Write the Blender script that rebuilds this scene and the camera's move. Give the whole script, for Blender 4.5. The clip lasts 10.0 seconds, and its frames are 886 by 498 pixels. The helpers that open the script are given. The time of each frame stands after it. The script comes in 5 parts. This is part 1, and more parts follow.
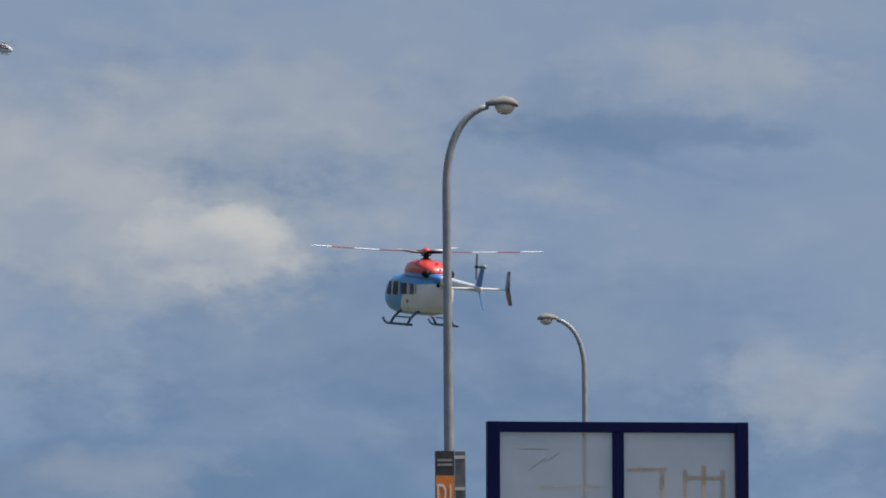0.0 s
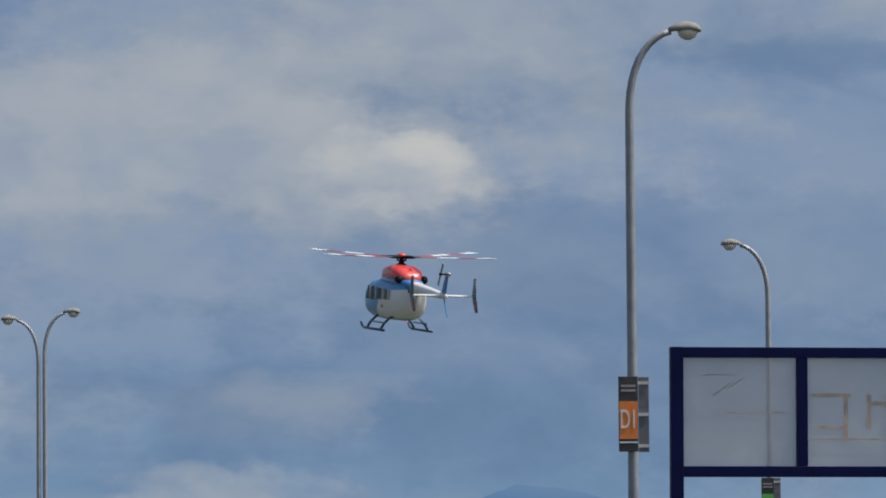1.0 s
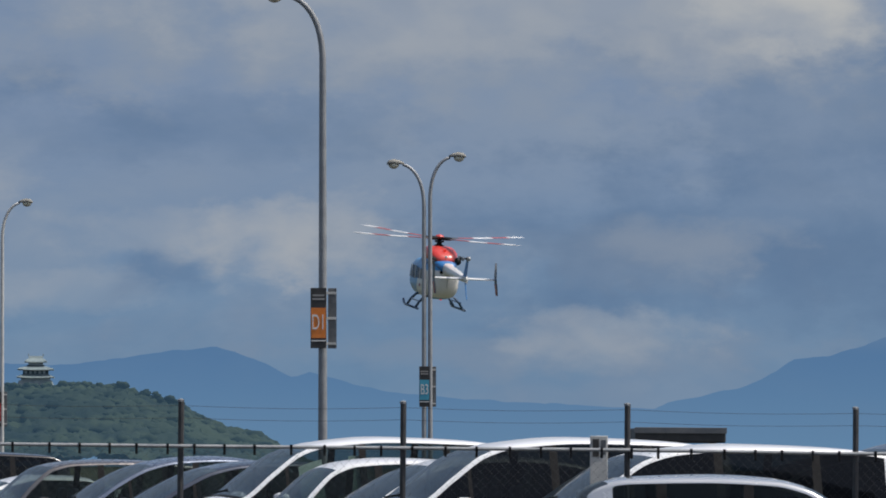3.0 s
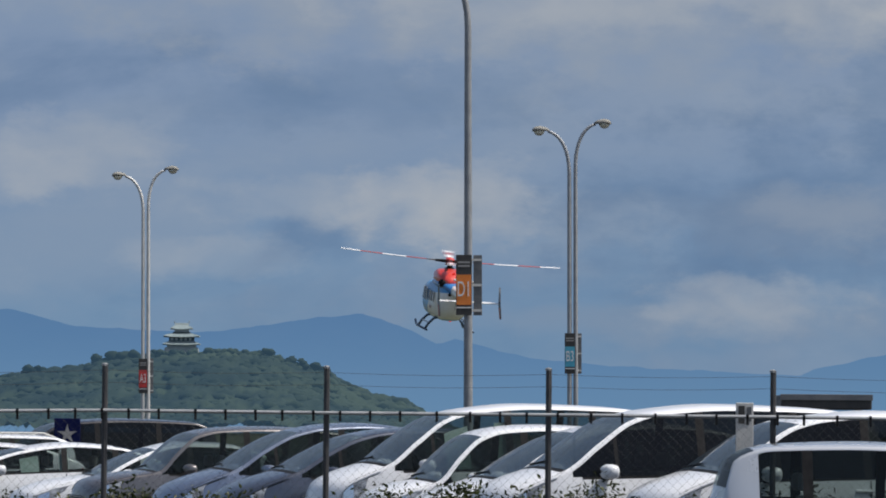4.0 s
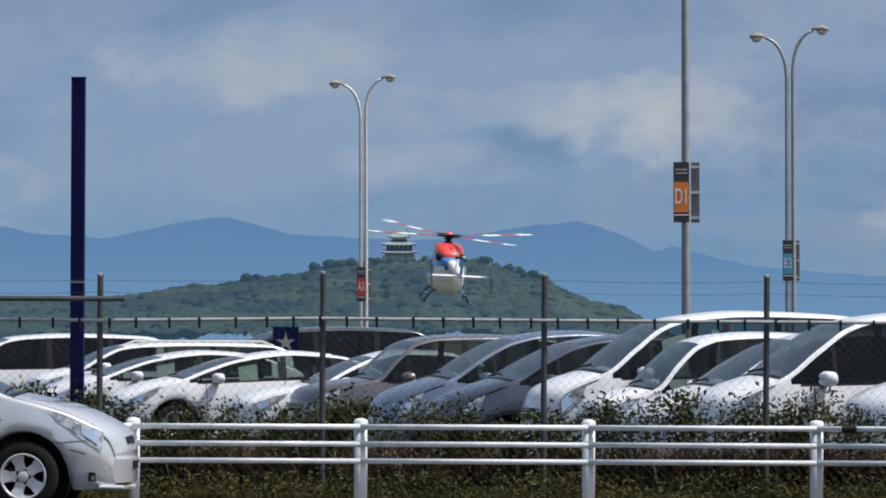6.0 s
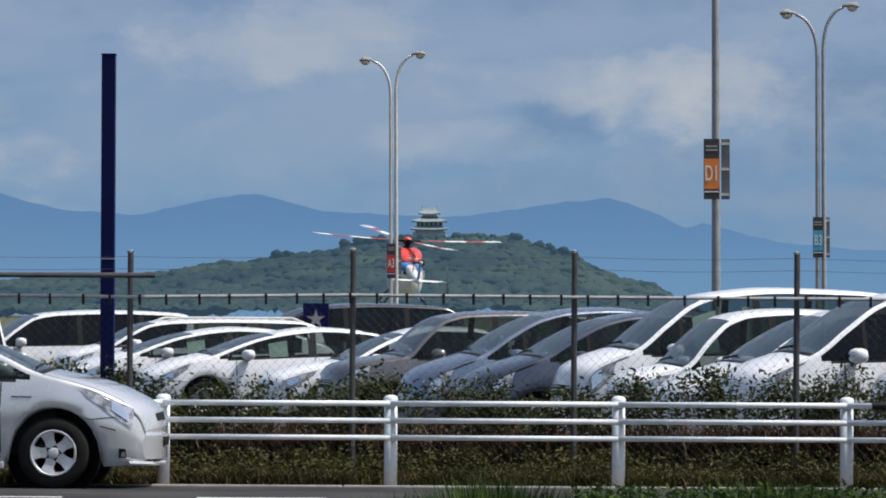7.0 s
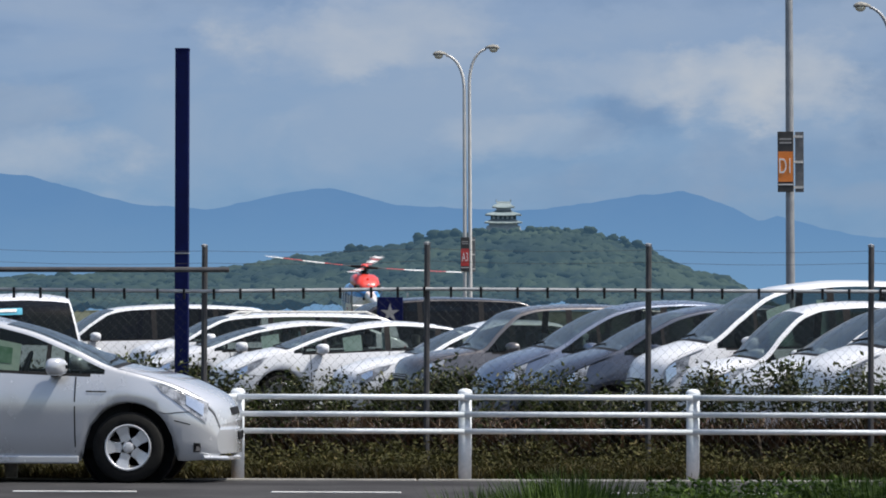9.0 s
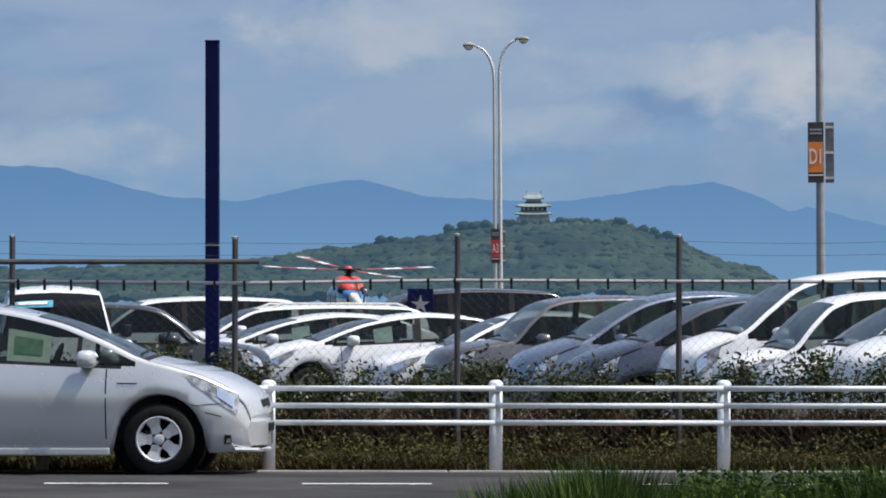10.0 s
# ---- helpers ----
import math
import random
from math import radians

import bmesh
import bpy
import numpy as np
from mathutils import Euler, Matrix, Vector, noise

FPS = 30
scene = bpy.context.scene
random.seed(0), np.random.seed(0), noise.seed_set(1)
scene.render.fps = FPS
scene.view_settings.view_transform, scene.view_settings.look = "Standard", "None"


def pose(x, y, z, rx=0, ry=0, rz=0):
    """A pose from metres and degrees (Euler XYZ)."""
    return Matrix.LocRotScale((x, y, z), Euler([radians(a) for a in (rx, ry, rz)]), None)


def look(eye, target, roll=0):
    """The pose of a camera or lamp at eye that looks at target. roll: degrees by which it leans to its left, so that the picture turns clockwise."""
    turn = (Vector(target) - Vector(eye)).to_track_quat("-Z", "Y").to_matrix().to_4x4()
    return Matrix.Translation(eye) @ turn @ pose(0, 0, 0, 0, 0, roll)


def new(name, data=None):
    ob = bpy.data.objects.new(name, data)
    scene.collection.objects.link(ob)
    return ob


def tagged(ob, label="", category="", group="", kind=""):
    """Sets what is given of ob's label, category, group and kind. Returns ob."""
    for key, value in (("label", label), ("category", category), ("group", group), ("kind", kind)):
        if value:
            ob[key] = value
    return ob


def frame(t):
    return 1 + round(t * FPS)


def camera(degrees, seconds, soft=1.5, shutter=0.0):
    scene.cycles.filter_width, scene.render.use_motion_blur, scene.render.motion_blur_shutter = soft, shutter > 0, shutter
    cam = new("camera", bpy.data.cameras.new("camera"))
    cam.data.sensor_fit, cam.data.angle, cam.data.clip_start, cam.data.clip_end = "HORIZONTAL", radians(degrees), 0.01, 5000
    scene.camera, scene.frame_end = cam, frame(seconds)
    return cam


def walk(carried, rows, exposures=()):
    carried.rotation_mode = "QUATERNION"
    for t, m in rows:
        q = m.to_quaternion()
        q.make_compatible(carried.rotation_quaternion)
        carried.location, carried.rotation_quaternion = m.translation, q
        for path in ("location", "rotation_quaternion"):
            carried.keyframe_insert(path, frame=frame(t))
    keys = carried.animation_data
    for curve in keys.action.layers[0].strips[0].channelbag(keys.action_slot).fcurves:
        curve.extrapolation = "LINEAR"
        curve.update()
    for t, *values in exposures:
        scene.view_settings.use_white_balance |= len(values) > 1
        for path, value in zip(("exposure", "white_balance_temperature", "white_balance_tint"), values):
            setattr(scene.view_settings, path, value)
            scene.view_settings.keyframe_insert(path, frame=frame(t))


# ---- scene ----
# ---- camera ----
EYE = 1.5
cam = camera(9.0, 10.0, soft=1.8, shutter=0.08)
CAM = [
    (0.0, -8.4407, 4.5445, 0.121),
    (0.5, -7.7106, 4.2019, 0.029),
    (1.0, -6.5743, 3.7939, 0.115),
    (1.5, -5.5168, 3.3775, 0.126),
    (2.0, -4.5985, 2.9286, 0.046),
    (2.5, -3.4915, 2.5103, -0.086),
    (2.7, -3.1165, 2.3418, -0.246),
    (3.8, -1.5766, 2.0187, -0.332),
    (4.0, -1.1948, 1.8623, -0.378),
    (4.5, -0.3883, 1.5406, -0.355),
    (5.0, 0.3094, 1.2405, -0.344),
    (5.5, 0.8558, 1.0072, -0.264),
    (6.8, 1.1872, 0.7548, -0.269),
    (7.0, 1.3284, 0.6721, -0.275),
    (7.5, 1.6294, 0.614, -0.264),
    (8.0, 1.7156, 0.6593, -0.172),
    (8.5, 2.0318, 0.5778, -0.126),
    (9.0, 2.0823, 0.6052, -0.126),
    (9.5, 2.1674, 0.6086, -0.069),
    (10.0, 2.3927, 0.5176, 0.0),
]
EXPOSURE = [(0.0, -0.1), (1.5, -0.2), (2.5, -0.32), (4.5, -0.12), (5.5, 0.0), (7.5, 0.10), (10.0, 0.20)]
walk(cam, [(t, pose(0, 0, EYE, 90 + pitch, roll, yaw)) for t, yaw, pitch, roll in CAM], EXPOSURE)

# ---- world, sun ----
SUN_ELEV, SUN_TURN = 61.0, 99.0      # degrees; the turn is clockwise from +y (straight ahead)
world = bpy.data.worlds.new("sky")
scene.world = world
world.use_nodes = True
wn = world.node_tree.nodes
sky = wn.new("ShaderNodeTexSky")
sky.sky_type = "NISHITA"
sky.sun_disc = False
sky.sun_elevation = radians(SUN_ELEV)
sky.sun_rotation = radians(SUN_TURN)
sky.dust_density = 3.0
world.node_tree.links.new(sky.outputs["Color"], wn["Background"].inputs["Color"])
wn["Background"].inputs["Strength"].default_value = 0.135
sun = new("sun", bpy.data.lights.new("sun", "SUN"))
sun.data.energy = 4.7
sun.data.angle = radians(0.6)
sun.data.color = (1.0, 0.96, 0.9)
sd = Vector((math.sin(radians(SUN_TURN)) * math.cos(radians(SUN_ELEV)), math.cos(radians(SUN_TURN)) * math.cos(radians(SUN_ELEV)), math.sin(radians(SUN_ELEV))))
sun.matrix_world = look(sd * 60, (0, 0, 0))


# ---- materials ----
class Nodes:
    """A small helper to chain shader nodes."""

    def __init__(self, name):
        self.mat = bpy.data.materials.new(name)
        self.mat.use_nodes = True
        self.tree = self.mat.node_tree
        self.tree.nodes.clear()
        self.out = self.tree.nodes.new("ShaderNodeOutputMaterial")

    def put(self, socket, value):
        if isinstance(value, bpy.types.NodeSocket):
            self.tree.links.new(value, socket)
        elif isinstance(value, (tuple, list)) and len(value) == 3 and socket.type == "RGBA":
            socket.default_value = (*value, 1)
        else:
            socket.default_value = value

    def node(self, kind, **inputs):
        n = self.tree.nodes.new("ShaderNode" + kind)
        for key, value in inputs.items():
            self.put(n.inputs[key.replace("_", " ")], value)
        return n

    def math(self, op, a, b=0.0, c=0.0):
        n = self.tree.nodes.new("ShaderNodeMath")
        n.operation = op
        for s, v in zip(n.inputs, (a, b, c)):
            self.put(s, v)
        return n.outputs[0]

    def mix(self, f, a, b):
        n = self.tree.nodes.new("ShaderNodeMix")
        n.data_type = "RGBA"
        self.put(n.inputs[0], f)
        self.put(n.inputs[6], a)
        self.put(n.inputs[7], b)
        return n.outputs[2]

    def step(self, x, lo, hi):
        n = self.tree.nodes.new("ShaderNodeMapRange")
        n.interpolation_type = "SMOOTHSTEP"
        for s, v in zip(n.inputs, (x, lo, hi, 0.0, 1.0)):
            self.put(s, v)
        return n.outputs[0]

    def coords(self):
        return self.node("TexCoord").outputs["Object"]

    def scaled(self, v, s):
        n = self.tree.nodes.new("ShaderNodeMapping")
        self.put(n.inputs[0], v)
        n.inputs["Scale"].default_value = s
        return n.outputs[0]

    def noise(self, v, scale, detail=4.0, rough=0.55, warp=0.0):
        n = self.node("TexNoise", Vector=v, Scale=scale, Detail=detail, Roughness=rough, Distortion=warp)
        return n.outputs["Fac"]

    def bump(self, h, dist, strength=0.5):
        return self.node("Bump", Height=h, Distance=dist, Strength=strength).outputs[0]

    def surface(self, shader):
        self.tree.links.new(shader.outputs[0], self.out.inputs[0])
        return self.mat


def rough_mat(name, c1, c2, scale, rough=0.7, metal=0.0, bump=0.0, spec=0.5, fine=8.0):
    """A matt or painted surface: two tones at two scales, fine relief."""
    m = Nodes(name)
    v = m.coords()
    f = m.math("ADD", m.math("MULTIPLY", m.noise(v, scale, 4), 0.65), m.math("MULTIPLY", m.noise(v, scale * fine, 3), 0.35))
    f = m.step(f, 0.36, 0.64)
    p = m.node("BsdfPrincipled", Base_Color=m.mix(f, c1, c2), Metallic=metal)
    m.put(p.inputs["Roughness"], m.math("ADD", rough - 0.06, m.math("MULTIPLY", f, 0.12)))
    p.inputs["Specular IOR Level"].default_value = spec
    if bump:
        m.put(p.inputs["Normal"], m.bump(m.noise(v, scale * fine, 4), bump))
    return m.surface(p)


def paint_mat(name, c, metal=0.0, rough=0.28, coat=0.6):
    """Car paint under a clear coat, with a film of dust."""
    m = Nodes(name)
    v = m.coords()
    dust = m.step(m.noise(v, 3.0, 5), 0.45, 0.75)
    flake = m.noise(v, 260.0, 2)
    col = m.mix(m.math("MULTIPLY", dust, 0.16 if c[0] > 0.3 else 0.05), c, (0.42, 0.40, 0.36))
    col = m.mix(m.math("MULTIPLY", flake, 0.04 if metal else 0.02), col, (0.9, 0.9, 0.92))
    p = m.node("BsdfPrincipled", Base_Color=col, Metallic=metal)
    m.put(p.inputs["Roughness"], m.math("ADD", rough, m.math("MULTIPLY", dust, 0.12)))
    p.inputs["Coat Weight"].default_value = coat
    p.inputs["Coat Roughness"].default_value = 0.06
    return m.surface(p)


def glass_mat(name, tint, clear, rough=0.03, spec=0.6):
    m = Nodes(name)
    p = m.node("BsdfPrincipled", Base_Color=tint, Roughness=rough)
    p.inputs["Specular IOR Level"].default_value = spec
    t = m.node("BsdfTransparent", Color=(0.74, 0.82, 0.80))
    mixer = m.node("MixShader", Fac=clear)
    m.tree.links.new(p.outputs[0], mixer.inputs[1])
    m.tree.links.new(t.outputs[0], mixer.inputs[2])
    return m.surface(mixer)


def glow_mat(name, c, strength):
    m = Nodes(name)
    return m.surface(m.node("Emission", Color=c, Strength=strength))


STEEL = rough_mat("galvanised_steel", (0.30, 0.31, 0.32), (0.38, 0.39, 0.40), 6, 0.55, 0.3)
STEEL_DULL = rough_mat("weathered_steel", (0.24, 0.25, 0.26), (0.31, 0.32, 0.33), 5, 0.6, 0.2)
STEEL_LIGHT = rough_mat("pale_steel", (0.52, 0.52, 0.50), (0.62, 0.61, 0.58), 5, 0.55, 0.2)
WHITE_PAINT = rough_mat("white_rail_paint", (0.52, 0.57, 0.60), (0.68, 0.71, 0.73), 4, 0.5, 0, 0.002)
POST_BROWN = rough_mat("dark_fence_paint", (0.030, 0.032, 0.036), (0.058, 0.056, 0.058), 9, 0.6, 0, 0.003)
WIRE = rough_mat("fence_wire", (0.035, 0.037, 0.037), (0.065, 0.067, 0.066), 20, 0.8, 0.0, 0.0, 0.15)
NAVY = rough_mat("navy_paint", (0.0006, 0.003, 0.042), (0.001, 0.005, 0.058), 3, 0.6, 0, 0.0, 0.15)
BLACK = rough_mat("black_plastic", (0.008, 0.008, 0.009), (0.018, 0.018, 0.019), 12, 0.6, 0, 0.002, 0.15)
RUBBER = rough_mat("tyre_rubber", (0.008, 0.008, 0.008), (0.016, 0.016, 0.015), 14, 0.9, 0, 0.003, 0.2)
ALLOY = rough_mat("alloy_wheel", (0.58, 0.59, 0.60), (0.70, 0.70, 0.71), 9, 0.35, 0.4)
CHROME = rough_mat("chrome", (0.75, 0.76, 0.78), (0.85, 0.85, 0.86), 9, 0.15, 1.0)
# lens: bright and dark blotches in the colour stand in for reflections
LENS = rough_mat("lamp_lens", (0.10, 0.105, 0.115), (0.52, 0.54, 0.57), 13, 0.12, 0.2)
BOWL = rough_mat("lamp_bowl", (0.62, 0.58, 0.44), (0.74, 0.70, 0.56), 12, 0.5)
TAIL_RED = rough_mat("tail_lens", (0.35, 0.02, 0.015), (0.45, 0.04, 0.02), 30, 0.15)
AMBER = rough_mat("amber_lens", (0.75, 0.25, 0.03), (0.85, 0.33, 0.05), 30, 0.15)
SEAT = rough_mat("seat_cloth", (0.20, 0.20, 0.19), (0.30, 0.29, 0.27), 20, 0.9, 0, 0.003)
SHADE = rough_mat("sun_shade", (0.45, 0.58, 0.52), (0.60, 0.70, 0.66), 10, 0.6)
GLASS = glass_mat("tinted_glass", (0.010, 0.014, 0.016), 0.58, 0.03, 0.35)
GLASS_DARK = glass_mat("privacy_glass", (0.004, 0.005, 0.007), 0.16, 0.03, 0.22)
# windscreen: base colour raised to blue-grey to imitate reflected sky
SCREEN_GLASS = glass_mat("windscreen_glass", (0.060, 0.085, 0.110), 0.34, 0.05, 0.9)
GLASS_MID = glass_mat("smoked_glass", (0.012, 0.016, 0.016), 0.58, 0.03, 0.45)
LAMP_HEAD = rough_mat("lamp_hood", (0.23, 0.225, 0.205), (0.29, 0.285, 0.26), 5, 0.85, 0, 0, 0.15)
P_WHITE = paint_mat("white_car_paint", (0.75, 0.76, 0.78))
P_PEARL = paint_mat("pearl_car_paint", (0.68, 0.69, 0.71))
P_SILVER = paint_mat("silver_car_paint", (0.54, 0.56, 0.59), 0.35, 0.20, 1.0)
P_BLUEGREY = paint_mat("blue_grey_car_paint", (0.20, 0.24, 0.32), 0.7, 0.22)
P_BROWN = paint_mat("brown_grey_car_paint", (0.16, 0.15, 0.15), 0.6, 0.22)
P_BLACK = paint_mat("black_car_paint", (0.012, 0.012, 0.016), 0.0, 0.2)
P_NAVY = paint_mat("dark_car_paint", (0.065, 0.080, 0.115), 0.6, 0.20)
SIGN_DARK = rough_mat("sign_dark", (0.03, 0.03, 0.03), (0.05, 0.048, 0.045), 8, 0.5)
SIGN_BACK = rough_mat("sign_back", (0.10, 0.11, 0.12), (0.15, 0.155, 0.16), 8, 0.5)
SIGN_ORANGE = rough_mat("sign_orange", (0.72, 0.20, 0.03), (0.80, 0.25, 0.05), 6, 0.5)
SIGN_RED = rough_mat("sign_red", (0.50, 0.035, 0.03), (0.58, 0.05, 0.045), 6, 0.5)
SIGN_CYAN = rough_mat("sign_cyan", (0.06, 0.32, 0.45), (0.08, 0.38, 0.52), 6, 0.5)
SIGN_GREEN = rough_mat("sign_green", (0.10, 0.42, 0.06), (0.14, 0.50, 0.08), 6, 0.5)
SIGN_WHITE = rough_mat("sign_white", (0.72, 0.70, 0.66), (0.80, 0.78, 0.75), 6, 0.5)
SIGN_GREY = rough_mat("sign_grey_print", (0.28, 0.27, 0.26), (0.36, 0.35, 0.33), 6, 0.5)
ASPHALT = rough_mat("asphalt", (0.030, 0.030, 0.032), (0.058, 0.058, 0.060), 0.8, 0.95, 0, 0.006, 0.03, 40)
CONCRETE = rough_mat("concrete", (0.15, 0.148, 0.14), (0.24, 0.235, 0.22), 1.5, 0.95, 0, 0.006, 0.05, 20)
LINE_PAINT = rough_mat("line_paint", (0.45, 0.45, 0.44), (0.68, 0.68, 0.66), 4, 0.7, 0, 0.003)
SOIL = rough_mat("verge_soil", (0.075, 0.048, 0.030), (0.15, 0.105, 0.065), 2, 0.95, 0, 0.02, 0.03, 14)
FIELD = rough_mat("field_ground", (0.055, 0.065, 0.040), (0.09, 0.095, 0.065), 0.05, 0.95, 0, 0.02, 0.2, 14)


def leaf_mat(name, c1, c2, c3, rough=0.5):
    """Leaves that differ one from the next."""
    m = Nodes(name)
    r = m.node("NewGeometry").outputs["Random Per Island"]
    col = m.mix(m.step(r, 0.0, 0.75), c1, c2)
    col = m.mix(m.step(r, 0.80, 1.0), col, c3)
    patch_tone = m.step(m.noise(m.coords(), 2.6, 4), 0.38, 0.66)
    col = m.mix(m.math("MULTIPLY", patch_tone, 0.55), col, tuple(c * 0.35 for c in c1))
    p = m.node("BsdfPrincipled", Base_Color=col, Roughness=rough)
    p.inputs["Specular IOR Level"].default_value = 0.25
    t = m.node("BsdfTranslucent", Color=col)
    mixer = m.node("MixShader", Fac=0.25)
    m.tree.links.new(p.outputs[0], mixer.inputs[1])
    m.tree.links.new(t.outputs[0], mixer.inputs[2])
    return m.surface(mixer)


LEAF = leaf_mat("hedge_leaf", (0.014, 0.022, 0.006), (0.055, 0.072, 0.016), (0.24, 0.24, 0.12), 0.45)
GRASS = leaf_mat("verge_grass", (0.024, 0.022, 0.008), (0.060, 0.054, 0.018), (0.13, 0.105, 0.048), 0.8)
WEED = leaf_mat("verge_weed", (0.034, 0.036, 0.011), (0.085, 0.082, 0.025), (0.16, 0.13, 0.055), 0.8)
DRY = leaf_mat("dry_stems", (0.050, 0.030, 0.018), (0.12, 0.070, 0.042), (0.36, 0.29, 0.22), 0.85)
TUFT = leaf_mat("roadside_grass", (0.009, 0.026, 0.003), (0.038, 0.076, 0.008), (0.085, 0.13, 0.016), 0.8)
TWIG = rough_mat("twig_bark", (0.07, 0.05, 0.035), (0.12, 0.09, 0.06), 10, 0.9)


def hazy_canopy_mat():
    m = Nodes("hazy_wood_canopy")
    v = m.coords()
    r = m.node("NewGeometry").outputs["Random Per Island"]
    f = m.math("ADD", m.math("MULTIPLY", m.noise(v, 0.022, 5, 0.6), 0.86), m.math("MULTIPLY", r, 0.14))
    col = m.mix(m.step(f, 0.34, 0.68), (0.004, 0.010, 0.008), (0.024, 0.035, 0.019))
    p = m.node("BsdfPrincipled", Base_Color=col, Roughness=0.85)
    p.inputs["Specular IOR Level"].default_value = 0.1
    # haze is put in as an even blue glow over the crowns
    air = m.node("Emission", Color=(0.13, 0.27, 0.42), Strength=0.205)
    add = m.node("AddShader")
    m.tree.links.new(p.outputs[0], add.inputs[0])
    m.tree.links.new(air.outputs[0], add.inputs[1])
    return m.surface(add)


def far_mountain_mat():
    """Distant blue ridges, as a backdrop of distance that glows, haze painted in."""
    m = Nodes("hazy_far_mountains")
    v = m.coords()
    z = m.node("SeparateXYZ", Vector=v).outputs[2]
    # haze painted by height: paler towards the foot
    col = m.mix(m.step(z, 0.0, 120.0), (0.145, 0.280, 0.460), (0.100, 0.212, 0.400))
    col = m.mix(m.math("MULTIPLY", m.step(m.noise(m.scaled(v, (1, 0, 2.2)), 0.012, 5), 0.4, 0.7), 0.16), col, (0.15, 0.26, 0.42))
    # eastern tops fade to a sky colour, a veil painted on
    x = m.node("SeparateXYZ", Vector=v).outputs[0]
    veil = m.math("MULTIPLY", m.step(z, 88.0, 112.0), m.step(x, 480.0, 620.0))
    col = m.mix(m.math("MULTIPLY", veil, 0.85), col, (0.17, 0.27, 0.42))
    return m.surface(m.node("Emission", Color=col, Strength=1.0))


def cloud_mat():
    """Broken cloud: soft banks at several sizes over a grey-blue sky."""
    m = Nodes("cloudy_sky")
    v = m.coords()
    sep = m.node("SeparateXYZ", Vector=v)
    x, z = sep.outputs[0], sep.outputs[2]
    wob = m.math("SUBTRACT", m.noise(m.scaled(v, (1, 0, 1.7)), 0.011, 5, 0.6), 0.5)
    wob2 = m.math("SUBTRACT", m.noise(m.scaled(v, (1, 0, 1.9)), 0.0123, 5, 0.6), 0.5)
    banks = m.noise(m.scaled(v, (1, 0, 2.2)), 0.0040, 6, 0.52, 0.4)
    wisps = m.noise(m.scaled(v, (1, 0, 1.6)), 0.012, 5, 0.5, 0.3)
    low = m.mix(m.step(z, 0.0, 330.0), (0.165, 0.298, 0.465), (0.232, 0.320, 0.475))
    col = m.mix(m.math("MULTIPLY", m.step(banks, 0.40, 0.66), 0.55), low, (0.285, 0.360, 0.475))
    col = m.mix(m.math("MULTIPLY", m.step(banks, 0.48, 0.30), 0.60), col, (0.125, 0.215, 0.370))
    col = m.mix(m.math("MULTIPLY", m.step(wisps, 0.52, 0.76), 0.28), col, (0.345, 0.41, 0.50))
    for cx, cz, w, h, c, k in CLOUDS:
        dx = m.math("DIVIDE", m.math("ADD", m.math("SUBTRACT", x, cx), m.math("MULTIPLY", wob, w * 2.6)), w)
        dz = m.math("DIVIDE", m.math("ADD", m.math("SUBTRACT", z, cz), m.math("MULTIPLY", wob2, h * 2.6)), h)
        d = m.math("ADD", m.math("MULTIPLY", dx, dx), m.math("MULTIPLY", dz, dz))
        fray = m.math("MULTIPLY", m.step(d, 1.6, 0.0), m.math("ADD", 0.55, m.math("MULTIPLY", m.step(wisps, 0.35, 0.65), 0.45)))
        col = m.mix(m.math("MULTIPLY", fray, k), col, c)
    return m.surface(m.node("Emission", Color=col, Strength=1.0))
SUNLIT, GREY, PALE, SLATE = (0.62, 0.62, 0.60), (0.312, 0.370, 0.458), (0.46, 0.49, 0.53), (0.135, 0.225, 0.375)
# sunlit banks: x, z, half width, half height, weight
SUNLIT_BANKS = [
    (522, 400, 78, 32, 0.52),
]
# grey banks: x, z, half width, half height, weight
GREY_BANKS = [
    (502, 410, 148, 74, 0.6),
    (386, 499, 162, 84, 0.75),
    (615, 519, 162, 54, 0.7),
    (989, 558, 98, 39, 0.6),
    (418, 191, 113, 30, 0.6),
    (197, 189, 108, 30, 0.5),
    (-561, 179, 79, 22, 0.5),
    (295, 100, 246, 20, 0.5),
]
# pale banks: x, z, half width, half height, weight
PALE_BANKS = [
    (1050, 268, 93, 44, 0.45),
    (400, 485, 125, 58, 0.35),
    (975, 565, 115, 36, 0.30),
    (590, 522, 135, 40, 0.28),
    (480, 396, 150, 58, 0.30),
    (170, 392, 175, 48, 0.32),
    (462, 199, 89, 25, 0.3),
    (366, 120, 98, 22, 0.35),
    (105, 204, 74, 42, 0.75),
    (64, 194, 59, 37, 0.5),
    (-234, 240, 113, 34, 0.45),
    (-285, 223, 74, 25, 0.35),
    (-20, 204, 79, 22, 0.4),
    (-103, 154, 84, 20, 0.35),
    (-541, 135, 98, 25, 0.4),
    (366, 112, 93, 25, 0.2),
]
# slate banks: x, z, half width, half height, weight
SLATE_BANKS = [
    (512, 474, 90, 22, 0.3),
    (615, 459, 118, 30, 0.45),
    (910, 499, 162, 20, 0.7),
    (467, 469, 59, 15, 0.4),
    (25, 292, 207, 30, 0.5),
    (-394, 292, 148, 30, 0.4),
    (836, 312, 207, 69, 0.35),
]
GREY_BANKS += [(246, 425, 430, 110, 0.65), (800, 560, 400, 70, 0.4)]
SUNLIT_BANKS += [(545, 412, 45, 18, 0.6)]
GREY_BANKS += [(400, 462, 420, 45, 0.6), (150, 358, 360, 36, 0.45)]
